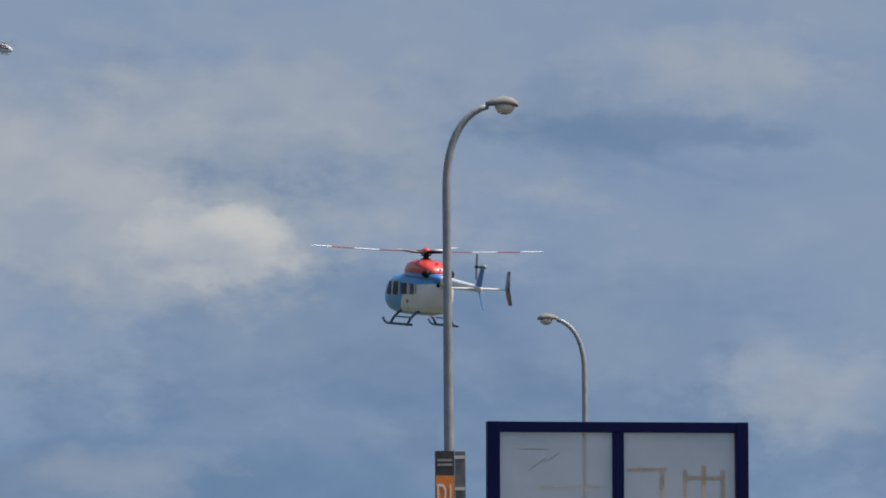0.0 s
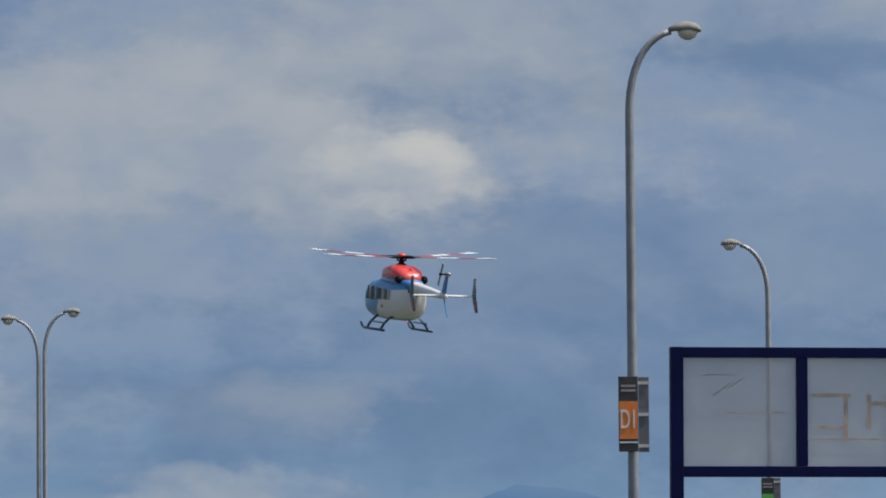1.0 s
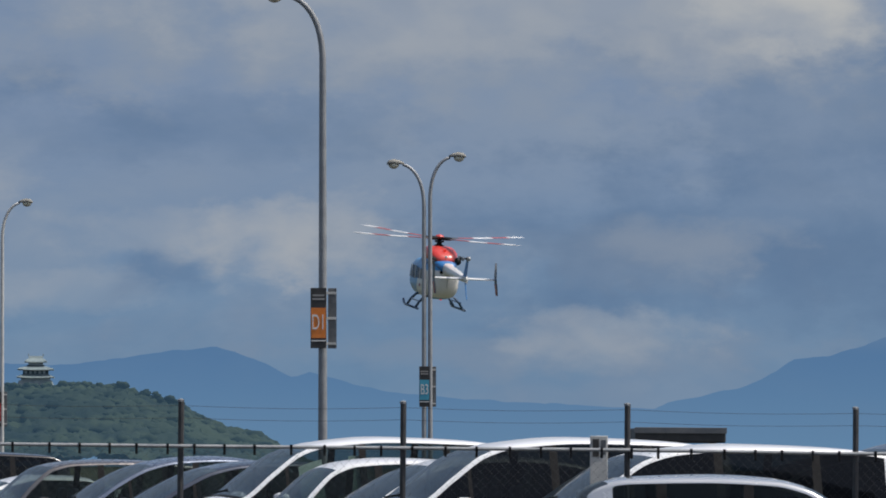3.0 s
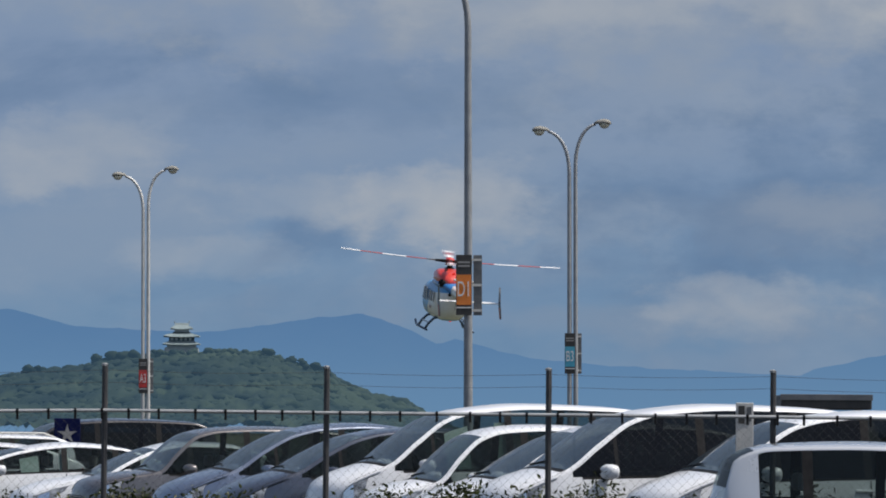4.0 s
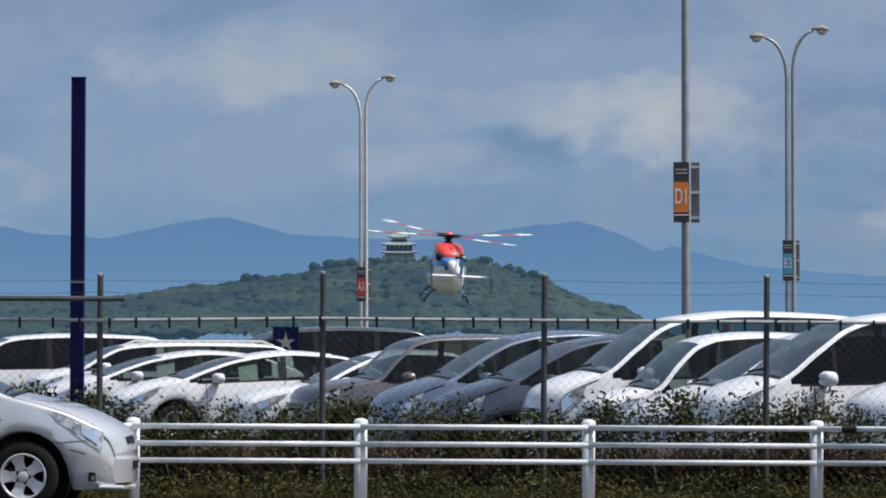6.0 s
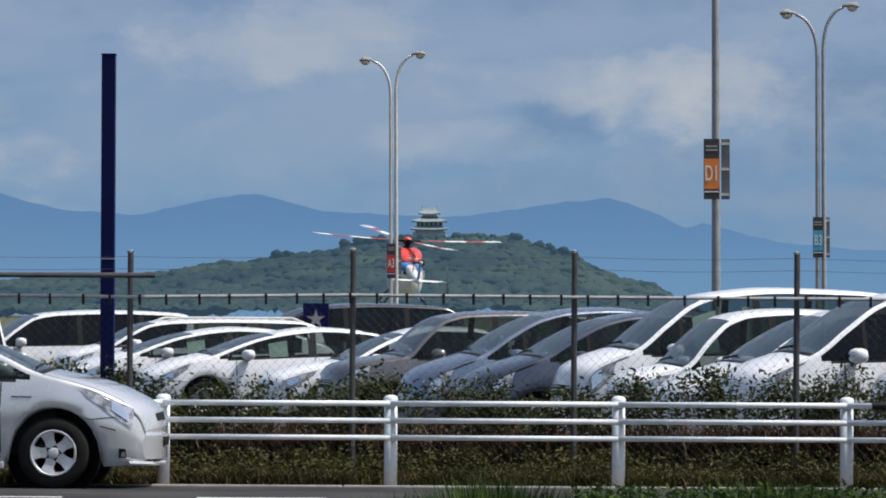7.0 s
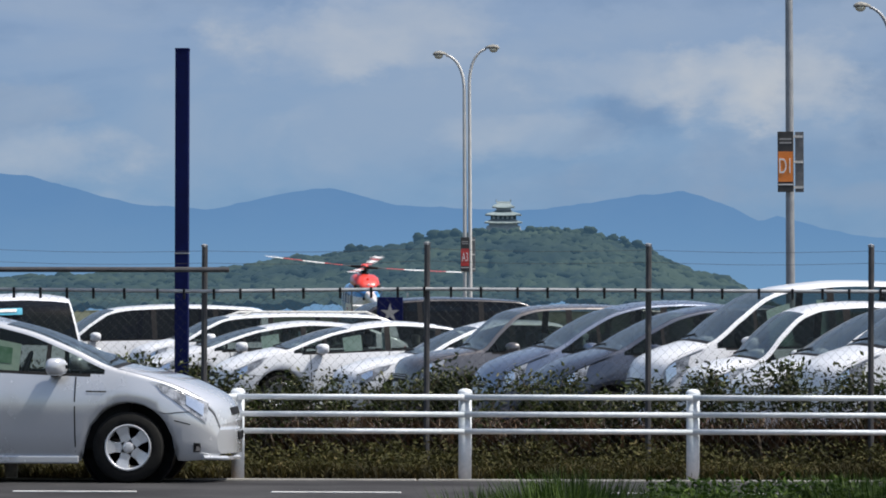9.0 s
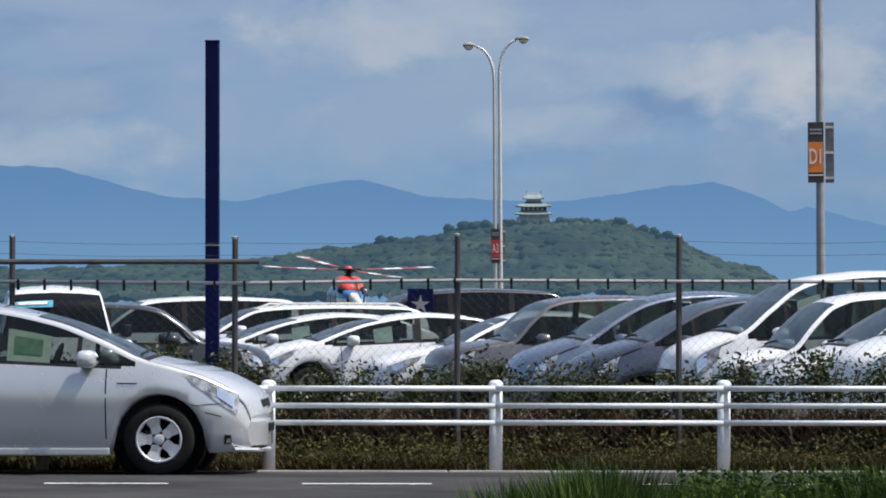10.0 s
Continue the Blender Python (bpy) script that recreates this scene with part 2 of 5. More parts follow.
PALE_BANKS += [(330, 470, 340, 40, 0.42), (380, 412, 430, 52, 0.34)]
SLATE_BANKS += [(640, 330, 190, 60, 0.5), (720, 205, 520, 85, 0.75), (250, 90, 420, 60, 0.3)]
CLOUDS = [(*b[:4], GREY, b[4]) for b in GREY_BANKS] + [(*b[:4], SLATE, b[4]) for b in SLATE_BANKS] + [(*b[:4], PALE, b[4]) for b in PALE_BANKS] + [(*b[:4], SUNLIT, b[4]) for b in SUNLIT_BANKS]


# ---- mesh helpers ----
def mesh_of(bm, name, mat, smooth=False):
    bmesh.ops.recalc_face_normals(bm, faces=bm.faces)
    me = bpy.data.meshes.new(name)
    bm.to_mesh(me)
    bm.free()
    me.materials.append(mat)
    if smooth:
        for p in me.polygons:
            p.use_smooth = True
    return me


def part(name, bm, mat, parent=None, label="", smooth=False, m=None):
    """One mesh object of a bmesh, under a thing or a part."""
    ob = new(name, mesh_of(bm, name, mat, smooth))
    if parent is not None:
        ob.parent = parent
    if m is not None:
        ob.matrix_basis = m
    if label:
        ob["label"] = label
    return ob


def soup(name, verts, faces, mat, parent=None, label="", smooth=False, kind=""):
    me = bpy.data.meshes.new(name)
    me.from_pydata(verts, [], faces)
    me.materials.append(mat)
    if smooth:
        for p in me.polygons:
            p.use_smooth = True
    ob = new(name, me)
    if parent is not None:
        ob.parent = parent
    return tagged(ob, label, "", "", kind)


def add_box(bm, x0, x1, y0, y1, z0, z1, bev=0.0, m=None):
    r = bmesh.ops.create_cube(bm, size=1.0)
    vs = r["verts"]
    for v in vs:
        v.co = Vector(((x0 + x1) / 2 + v.co.x * (x1 - x0), (y0 + y1) / 2 + v.co.y * (y1 - y0), (z0 + z1) / 2 + v.co.z * (z1 - z0)))
    if bev:
        es = list({e for v in vs for e in v.link_edges})
        r = bmesh.ops.bevel(bm, geom=es, offset=bev, segments=2, profile=0.5, affect="EDGES")
        vs = list({v for v in r["verts"]} | {v for v in vs if v.is_valid})
    if m is not None:
        bmesh.ops.transform(bm, matrix=m, verts=[v for v in vs if v.is_valid])
    return bm


def box(x0, x1, y0, y1, z0, z1, bev=0.0):
    return add_box(bmesh.new(), x0, x1, y0, y1, z0, z1, bev)


def add_tube(bm, pts, radii, sides=10, cap=True):
    """A tube along points, with a radius at each."""
    pts = [Vector(p) for p in pts]
    if not isinstance(radii, (list, tuple)):
        radii = [radii] * len(pts)
    rings = []
    for i, p in enumerate(pts):
        d = (pts[min(i + 1, len(pts) - 1)] - pts[max(i - 1, 0)]).normalized()
        ref = Vector((0, 1, 0)) if abs(d.y) < 0.9 else Vector((0, 0, 1))
        a = d.cross(ref).normalized()
        b = d.cross(a).normalized()
        rings.append([bm.verts.new(p + radii[i] * (math.cos(2 * math.pi * k / sides) * a + math.sin(2 * math.pi * k / sides) * b)) for k in range(sides)])
    for r0, r1 in zip(rings, rings[1:]):
        for k in range(sides):
            bm.faces.new((r0[k], r0[(k + 1) % sides], r1[(k + 1) % sides], r1[k]))
    if cap:
        bm.faces.new(rings[0][::-1])
        bm.faces.new(rings[-1])
    return bm


def tube(pts, radii, sides=10):
    return add_tube(bmesh.new(), pts, radii, sides)


def loft(rings, cap=True, closed=True):
    """Skin through rings of equal count."""
    bm = bmesh.new()
    rows = [[bm.verts.new(p) for p in r] for r in rings]
    n = len(rows[0])
    for a, b in zip(rows, rows[1:]):
        for k in range(n if closed else n - 1):
            bm.faces.new((a[k], a[(k + 1) % n], b[(k + 1) % n], b[k]))
    if cap:
        bm.faces.new(rows[0][::-1])
        bm.faces.new(rows[-1])
    return bm


def lathe(prof, sides=24, axis="y", cap=True):
    """Turn a profile of (radius, offset) about an axis."""
    rings = []
    for r, o in prof:
        ring = []
        for k in range(sides):
            c, s = r * math.cos(2 * math.pi * k / sides), r * math.sin(2 * math.pi * k / sides)
            ring.append((c, o, s) if axis == "y" else (c, s, o) if axis == "z" else (o, c, s))
        rings.append(ring)
    return loft(rings, cap)


def extrude_xz(poly, y0, y1):
    """A plate of an outline in x and z."""
    bm = bmesh.new()
    a = [bm.verts.new((x, y0, z)) for x, z in poly]
    b = [bm.verts.new((x, y1, z)) for x, z in poly]
    bm.faces.new(a)
    bm.faces.new(b[::-1])
    for i in range(len(poly)):
        j = (i + 1) % len(poly)
        bm.faces.new((a[i], b[i], b[j], a[j]))
    return bm


def thing(name, label, category, m=None, group="", kind=""):
    ob = new(name)
    if m is not None:
        ob.matrix_basis = m
    return tagged(ob, label, category, group, kind)


def lerp(a, b, t):
    return a + (b - a) * t


def along(pts, x):
    return float(np.interp(x, [p[0] for p in pts], [p[1] for p in pts]))


def letters(text, size, mat, parent, m, width=0.0):
    """Flat letters of the built-in font as a mesh part."""
    cu = bpy.data.curves.new("letters", "FONT")
    cu.body, cu.size, cu.align_x, cu.align_y, cu.extrude = text, size, "CENTER", "CENTER", 0.002
    tmp = new("letters", cu)
    dg = bpy.context.evaluated_depsgraph_get()
    me = bpy.data.meshes.new_from_object(tmp.evaluated_get(dg))
    bpy.data.objects.remove(tmp)
    me.materials.clear()
    me.materials.append(mat)
    ob = new("letters", me)
    ob.parent = parent
    ob.matrix_basis = m
    if width:
        xs = [v.co.x for v in me.vertices]
        k = width / max(1e-6, max(xs) - min(xs))
        for v in me.vertices:
            v.co.x *= k
    return ob


# ---- distance: sky, mountains, hill ----
def backdrop():
    bm = bmesh.new()
    bm.faces.new([bm.verts.new(p) for p in ((-2600, 0, -200), (2600, 0, -200), (2600, 0, 2000), (-2600, 0, 2000))])
    ob = part("backdrop", bm, cloud_mat())
    ob.location = (0, 4700, 0)
    ob.scale = (0.9592, 1, 0.9592)
    tagged(ob, "grey-blue sky with soft broken cloud banks", "sky", "", "structure")


RIDGE_WEST = [(-900, 130), (-560, 112), (-508, 110), (-425, 87), (-360, 82), (-290, 97), (-258, 100), (-205, 86), (-148, 83), (-92, 82), (0, 95), (30, 98), (60, 88), (92, 73), (106, 78), (140, 68), (178, 61), (242, 56), (350, 51), (420, 48)]
RIDGE_EAST = [(330, 30), (385, 52), (408, 58), (440, 64), (463, 73), (486, 88), (514, 91), (542, 99), (572, 111), (610, 108), (650, 98), (697, 87), (805, 83), (1000, 96), (1300, 80)]


def mountain(name, ridge, y, label):
    verts, faces, n = [], [], 260
    x0, x1 = ridge[0][0], ridge[-1][0]
    for i in range(n + 1):
        x = lerp(x0, x1, i / n)
        h = along(ridge, x) + 1.5 * noise.fractal((x * 0.05, y, 0), 1.0, 2.0, 4)
        for k in range(5):
            s = k / 4
            verts.append((x, -60 * s, h * (1 - s) ** 1.2 - 30 * (s == 1)))
    for i in range(n):
        for k in range(4):
            a = i * 5 + k
            faces.append((a, a + 1, a + 6, a + 5))
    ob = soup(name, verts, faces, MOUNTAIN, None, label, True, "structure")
    ob.location = (0, y, 0)
    ob["category"] = "mountains"


HILL_TOP = [(-560, 17), (-420, 19), (-330, 20), (-290, 22), (-240, 24), (-217, 26), (-190, 31), (-170, 31), (-150, 35), (-122, 39), (-108, 42), (-90, 43), (-72, 45), (-50, 46), (-28, 44), (-12, 38), (0, 36), (10, 30), (26, 23), (44, 19), (56, 12), (70, 4), (90, 2), (300, 1)]


def hill():
    """A wooded hill: ground below, crowns of many sizes above."""
    rng = random.Random(4)
    verts, faces = [], []
    nx, ny = 560, 92
    def ground(x, y):
        e = math.exp(-((y + 40) / 190) ** 2)
        return max(0.0, along(HILL_TOP, x) - 5) * e - 2
    def canopy(x, y):
        h = 3.4 * (1 - abs(noise.noise((x / 8.5, y / 14, 1.0))) * 1.9)
        h += 1.7 * (1 - abs(noise.noise((x / 3.6, y / 7, 5.0))) * 1.9) + 0.7 * noise.noise((x / 1.4, y / 3, 9.0))
        return ground(x, y) + h * min(1.0, max(0.0, along(HILL_TOP, x) / 12.0))
    for j in range(ny + 1):
        for i in range(nx + 1):
            x, y = lerp(-570, 320, i / nx), lerp(-330, 200, j / ny)
            verts.append((x, y, canopy(x, y)))
    for j in range(ny):
        for i in range(nx):
            a = j * (nx + 1) + i
            faces.append((a, a + 1, a + nx + 2, a + nx + 1))
    base = thing("wooded_hill", "green wooded hill with dense rounded tree crowns", "hill", pose(0, 3000, 0), "", "structure")
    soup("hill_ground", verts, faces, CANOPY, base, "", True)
    unit = bmesh.new()
    bmesh.ops.create_icosphere(unit, subdivisions=2, radius=1)
    uv = [v.co.copy() for v in unit.verts]
    uf = [[v.index for v in f.verts] for f in unit.faces]
    unit.free()
    verts, faces = [], []
    for k in range(4200):
        x = rng.uniform(-560, 75)
        y = rng.uniform(-320, 40)
        if rng.random() < 0.3:
            y = rng.uniform(-60, 10)
        g = ground(x, y)
        if along(HILL_TOP, x) < 6 and rng.random() < 0.5:
            continue
        r = rng.uniform(1.9, 5.2) * (1.4 if rng.random() < 0.06 else 1)
        sz = rng.uniform(0.35, 0.70)
        b = len(verts)
        seed = Vector((k * 3.1, k * 1.7, 0))
        for c in uv:
            q = r * (1 + 0.45 * noise.noise(c * 1.6 + seed) + 0.25 * noise.noise(c * 4.0 + seed))
            verts.append((x + c.x * q, y + c.y * q, g + 2.0 + c.z * q * sz))
        faces.extend([[i + b for i in f] for f in uf])
    clumps = ((-31, 44.0, 5.0), (-37, 42.5, 4.5), (-181, 29.5, 5.0), (-104, 42.5, 5.0), (-114, 41.0, 4.5), (-62, 45.0, 4.5), (-88, 43.5, 4.0), (-18, 40.0, 4.5), (-255, 22.5, 5.0), (-150, 35.0, 4.5), (-5, 37.0, 4.0), (-46, 44.5, 4.5), (-76, 43.5, 4.0))
    for cx, cz, cr in clumps:
        for j in range(16):
            ox, oz, r = rng.uniform(-1.6, 1.6) * cr, rng.uniform(-1.1, 0.15) * cr, cr * rng.uniform(0.28, 0.62)
            oz -= 0.22 * abs(ox) + 1.2
            b = len(verts)
            seed = Vector((j * 2.1, cx, 0))
            for c in uv:
                q = r * (1 + 0.5 * noise.noise(c * 1.8 + seed))
                verts.append((cx + ox + c.x * q * 1.2, -64 + rng.uniform(-0.2, 0.2) + c.y * q, cz + oz + c.z * q * 0.85))
            faces.extend([[i + b for i in f] for f in uf])
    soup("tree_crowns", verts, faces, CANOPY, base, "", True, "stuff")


def roof_ring(hx, hy, z, lift=0.0, n=5):
    pts = []
    for a, b in (((-hx, -hy), (hx, -hy)), ((hx, -hy), (hx, hy)), ((hx, hy), (-hx, hy)), ((-hx, hy), (-hx, -hy))):
        for k in range(n):
            t = k / n
            pts.append((lerp(a[0], b[0], t), lerp(a[1], b[1], t), z + lift * (2 * abs(t - 0.5)) ** 3))
    return pts


def castle():
    """A small keep of three storeys with upswept tiled roofs."""
    c = thing("castle_keep", "small white castle keep with green-grey upswept roofs on the hilltop", "castle", pose(-75.9, 2960, 45.0))
    wall = rough_mat("castle_plaster", (0.34, 0.40, 0.43), (0.44, 0.50, 0.53), 0.4, 0.8)
    dark = rough_mat("castle_timber", (0.05, 0.08, 0.10), (0.08, 0.11, 0.13), 0.6, 0.8)
    tile = rough_mat("castle_tiles", (0.15, 0.20, 0.21), (0.22, 0.27, 0.28), 0.8, 0.7)
    stone = rough_mat("castle_stone", (0.22, 0.27, 0.28), (0.32, 0.36, 0.37), 0.7, 0.9)
    part("stone_base", loft([roof_ring(11.6, 9, -11), roof_ring(8.6, 6.2, 0)]), stone, c)
    part("lower_storey", box(-7.6, 7.6, -5.4, 5.4, 0, 1.5, 0.05), wall, c)
    part("lower_roof", loft([roof_ring(9.8, 7.4, 1.3, 0.5), roof_ring(9.6, 7.2, 1.6, 0.5), roof_ring(6.6, 4.6, 3.2)]), tile, c)
    part("middle_storey", box(-6.6, 6.6, -4.6, 4.6, 2.6, 5.6, 0.05), dark, c)
    part("middle_roof", loft([roof_ring(9.4, 6.8, 5.3, 0.6), roof_ring(9.2, 6.6, 5.7, 0.6), roof_ring(4.6, 3.2, 7.6)]), tile, c)
    part("upper_storey", box(-3.8, 3.8, -2.8, 2.8, 7.0, 9.6, 0.05), wall, c)
    part("gallery", box(-4.5, 4.5, -3.5, 3.5, 7.7, 8.1, 0.03), dark, c)
    part("upper_roof", loft([roof_ring(5.8, 4.6, 9.4, 0.6), roof_ring(5.6, 4.4, 9.8, 0.6), roof_ring(3.6, 0.9, 11.7), roof_ring(3.8, 0.12, 12.9)]), tile, c)
    for s in (-1, 1):
        part("roof_finial", tube([(s * 3.7, 0, 12.7), (s * 3.9, 0, 13.6), (s * 3.5, 0, 14.2)], [0.3, 0.25, 0.08], 6), tile, c)
    for k in range(5):
        part("window", box(-5.6 + 2.4 * k, -4.4 + 2.4 * k, -4.66, -4.5, 3.6, 4.9), wall, c)
    part("flank_wall", box(-13.5, -8.5, -4.2, -3.6, -3.2, -2.2, 0.05), wall, c)
    for x, w, z in ((14.5, 3.2, -5.2), (27.0, 2.4, -5.9)):
        h = thing("hilltop_hut", "small pale roofed hut among trees on the hill", "hut", pose(-77.5 + x, 2930, 42.5 + z), "huts on the hill")
        part("wall", box(-w, w, -2, 2, -3, 1.0, 0.05), wall, h)
        part("roof", loft([roof_ring(w + 0.8, 2.8, 1.0), roof_ring(w * 0.7, 0.2, 2.2)]), tile, h)


# ---- ground ----
def flat(name, x0, x1, y0, y1, z, mat, label, category, nx=60, ny=20, wave=0.0):
    verts, faces = [], []
    for j in range(ny + 1):
        for i in range(nx + 1):
            x, y = lerp(x0, x1, i / nx), lerp(y0, y1, j / ny)
            verts.append((x, y, z + wave * noise.noise((x * 0.9, y * 0.9, z))))
    for j in range(ny):
        for i in range(nx):
            a = j * (nx + 1) + i
            faces.append((a, a + 1, a + nx + 2, a + nx + 1))
    ob = soup(name, verts, faces, mat, None, label, True, "structure")
    ob["category"] = category
    return ob


def grounds():
    flat("ground", -2600, 2600, -300, 4890, -0.6, FIELD, "flat grassy airfield plain", "ground", 40, 60)
    flat("road", -60, 60, 29, 48.9, 0.0, ASPHALT, "worn grey asphalt road", "road", 60, 20, 0.004)
    flat("parking_lot", -90, 110, 52.6, 235, -0.1, ASPHALT, "asphalt parking lot", "parking lot", 40, 40, 0.006)
    flat("verge", -60, 60, 49.15, 52.6, -0.03, SOIL, "earth verge with weeds", "verge", 200, 14, 0.05)
    flat("roadside", -60, 60, -20, 29, -0.02, FIELD, "grassy roadside", "verge", 60, 20, 0.05)
    for k in range(30):
        part("kerb_stone", box(-30 + 2 * k, -28.012 + 2 * k, 48.9, 49.15, -0.2, 0.012, 0.012), CONCRETE, KERB)
    for x0, x1 in ((-9.5, -6.4), (-5.15, -4.15), (-3.05, -2.0), (-0.3, 1.2), (2.6, 4.6)):
        ob = part("road_line", box(x0, x1, 45.55, 45.7, 0.004, 0.010), LINE_PAINT)
        tagged(ob, "worn white painted road line on asphalt", "road marking", "road lines", "structure")


# ---- street lamps ----
def lamp_head(parent, x, z, side, y=0.0):
    """Cobra head with a hood and a bowl; side is the way it points."""
    rings = []
    for s, hw, hz in ((0.0, 0.05, 0.05), (0.10, 0.10, 0.085), (0.26, 0.15, 0.115), (0.40, 0.14, 0.10), (0.47, 0.08, 0.05)):
        rings.append([(x + side * s, y + hw * math.cos(a), z + max(-0.015, hz * math.sin(a)) + 0.03 * math.sin(3.1 * s / 0.47)) for a in [2 * math.pi * k / 12 for k in range(12)]])
    head = part("lamp_head", loft(rings), LAMP_HEAD, parent, "", True)
    rings = []
    for s, r in ((0.0, 1.0), (0.06, 0.95), (0.11, 0.7), (0.14, 0.3)):
        rings.append([(x + side * (0.28 + 0.15 * r * math.cos(a)), y + 0.12 * r * math.sin(a), z - s + 0.01) for a in [2 * math.pi * k / 14 for k in range(14)]])
    part("bowl", loft(rings), BOWL, head, "clear yellowed glass bowl", True)


def lamp_pipe(parent, x, side, reach, y, r0, r1, top):
    pts, rad = [(x, y, -0.2), (x, y, 1.2), (x, y, 4.5)], [r0, r0, lerp(r0, r1, 0.5)]
    z0 = top - 1.25
    for k in range(11):
        a = radians(82 * k / 10)
        pts.append((x + side * reach * (1 - math.cos(a)) ** 1.15, y, z0 + 1.25 * math.sin(a)))
        rad.append(lerp(r1, r1 * 0.72, k / 10))
    part("pole", tube(pts, rad, 12), POLE_MAT[0], parent, "", True)
    lamp_head(parent, pts[-1][0] - side * 0.03, pts[-1][2] + 0.01, side, y)


POLE_MAT = [STEEL]


def bay_sign(parent, x, z0, z1, y, face, text):
    """Bay marker: a coloured plate before the pole and a second one behind, on brackets."""
    h = z1 - z0
    plate = part("sign_plate", box(x - 0.20, x + 0.085, y - 0.10, y - 0.085, z0, z1, 0.004), SIGN_DARK, parent, "dark bay sign with a coloured field")
    part("field", box(x - 0.19, x + 0.075, y - 0.106, y - 0.099, z0 + 0.17 * h, z0 + 0.67 * h), face, plate, "coloured field")
    for k, (a, b) in enumerate(((0.80, 0.83), (0.86, 0.89))):
        part("print_bar", box(x - 0.165, x + 0.05, y - 0.105, y - 0.100, z0 + a * h, z0 + b * h), SIGN_GREY, plate)
    part("print_line", box(x - 0.19, x + 0.075, y - 0.106, y - 0.100, z0 + 0.115 * h, z0 + 0.135 * h), SIGN_WHITE, plate)
    letters(text, 0.36 * h, SIGN_WHITE, plate, pose(x - 0.057, y - 0.112, z0 + 0.42 * h, 90), 0.20)
    back = part("back_plate", box(x + 0.12, x + 0.275, y + 0.09, y + 0.105, z0, z1, 0.004), SIGN_BACK, parent, "dark second plate seen from behind")
    for f in (0.08, 0.5, 0.92):
        part("bracket", box(x - 0.03, x + 0.265, y + 0.075, y + 0.089, z0 + f * h - 0.022, z0 + f * h + 0.022), STEEL_LIGHT, back)


def street_lamp(x, y, heads, top, sign, text, face, mat, label):
    POLE_MAT[0] = mat
    lamp = thing("street_lamp", label, "street lamp", pose(x, y, -0.1, 0, -0.4, 0), "parking lot lamps")
    if len(heads) == 1:
        lamp_pipe(lamp, 0, heads[0], 0.74, 0, 0.085, 0.062, top)
    else:
        lamp_pipe(lamp, -0.085, -1, 0.70, 0, 0.07, 0.055, top - 0.1)
        lamp_pipe(lamp, 0.085, 1, 0.66, 0, 0.07, 0.055, top + 0.1)
    part("foot_plate", box(-0.22, 0.22, -0.22, 0.22, 0.0, 0.06, 0.01), mat, lamp)
    bay_sign(lamp, -0.022, sign[0], sign[1], -0.02, face, text)
    return lamp


def lamps():
    street_lamp(12.12, 80.8, [1], 10.20, (4.06, 5.15), "D1", SIGN_ORANGE, STEEL_DULL, "grey single-arm street lamp with an orange D1 bay sign")
    street_lamp(2.585, 101.6, [-1], 10.10, (3.71, 4.80), "D1", SIGN_ORANGE, STEEL_DULL, "grey street lamp with an orange D1 sign, arm over the lot")
    street_lamp(22.15, 126.7, [-1], 10.20, (3.75, 4.87), "C3", SIGN_GREEN, STEEL, "grey street lamp with a green C3 bay sign behind the billboard")
    street_lamp(6.86, 156.0, [-1, 1], 10.08, (3.24, 4.36), "B3", SIGN_CYAN, STEEL, "twin-arm street lamp with a blue B3 bay sign")
    street_lamp(-5.92, 185.7, [-1, 1], 10.08, (2.81, 3.95), "A3", SIGN_RED, STEEL_LIGHT, "pale twin-arm street lamp with a red A3 bay sign")


# ---- fence, rail, hedge ----
FENCE_POSTS = [(-10.03, 2.08), (-8.03, 2.09), (-6.02, 2.08), (-4.0, 2.065), (-1.99, 2.09), (0.005, 2.08), (2.005, 2.075), (4.03, 2.07), (6.10, 2.05), (8.16, 2.06), (10.2, 2.06), (12.2, 2.06)]


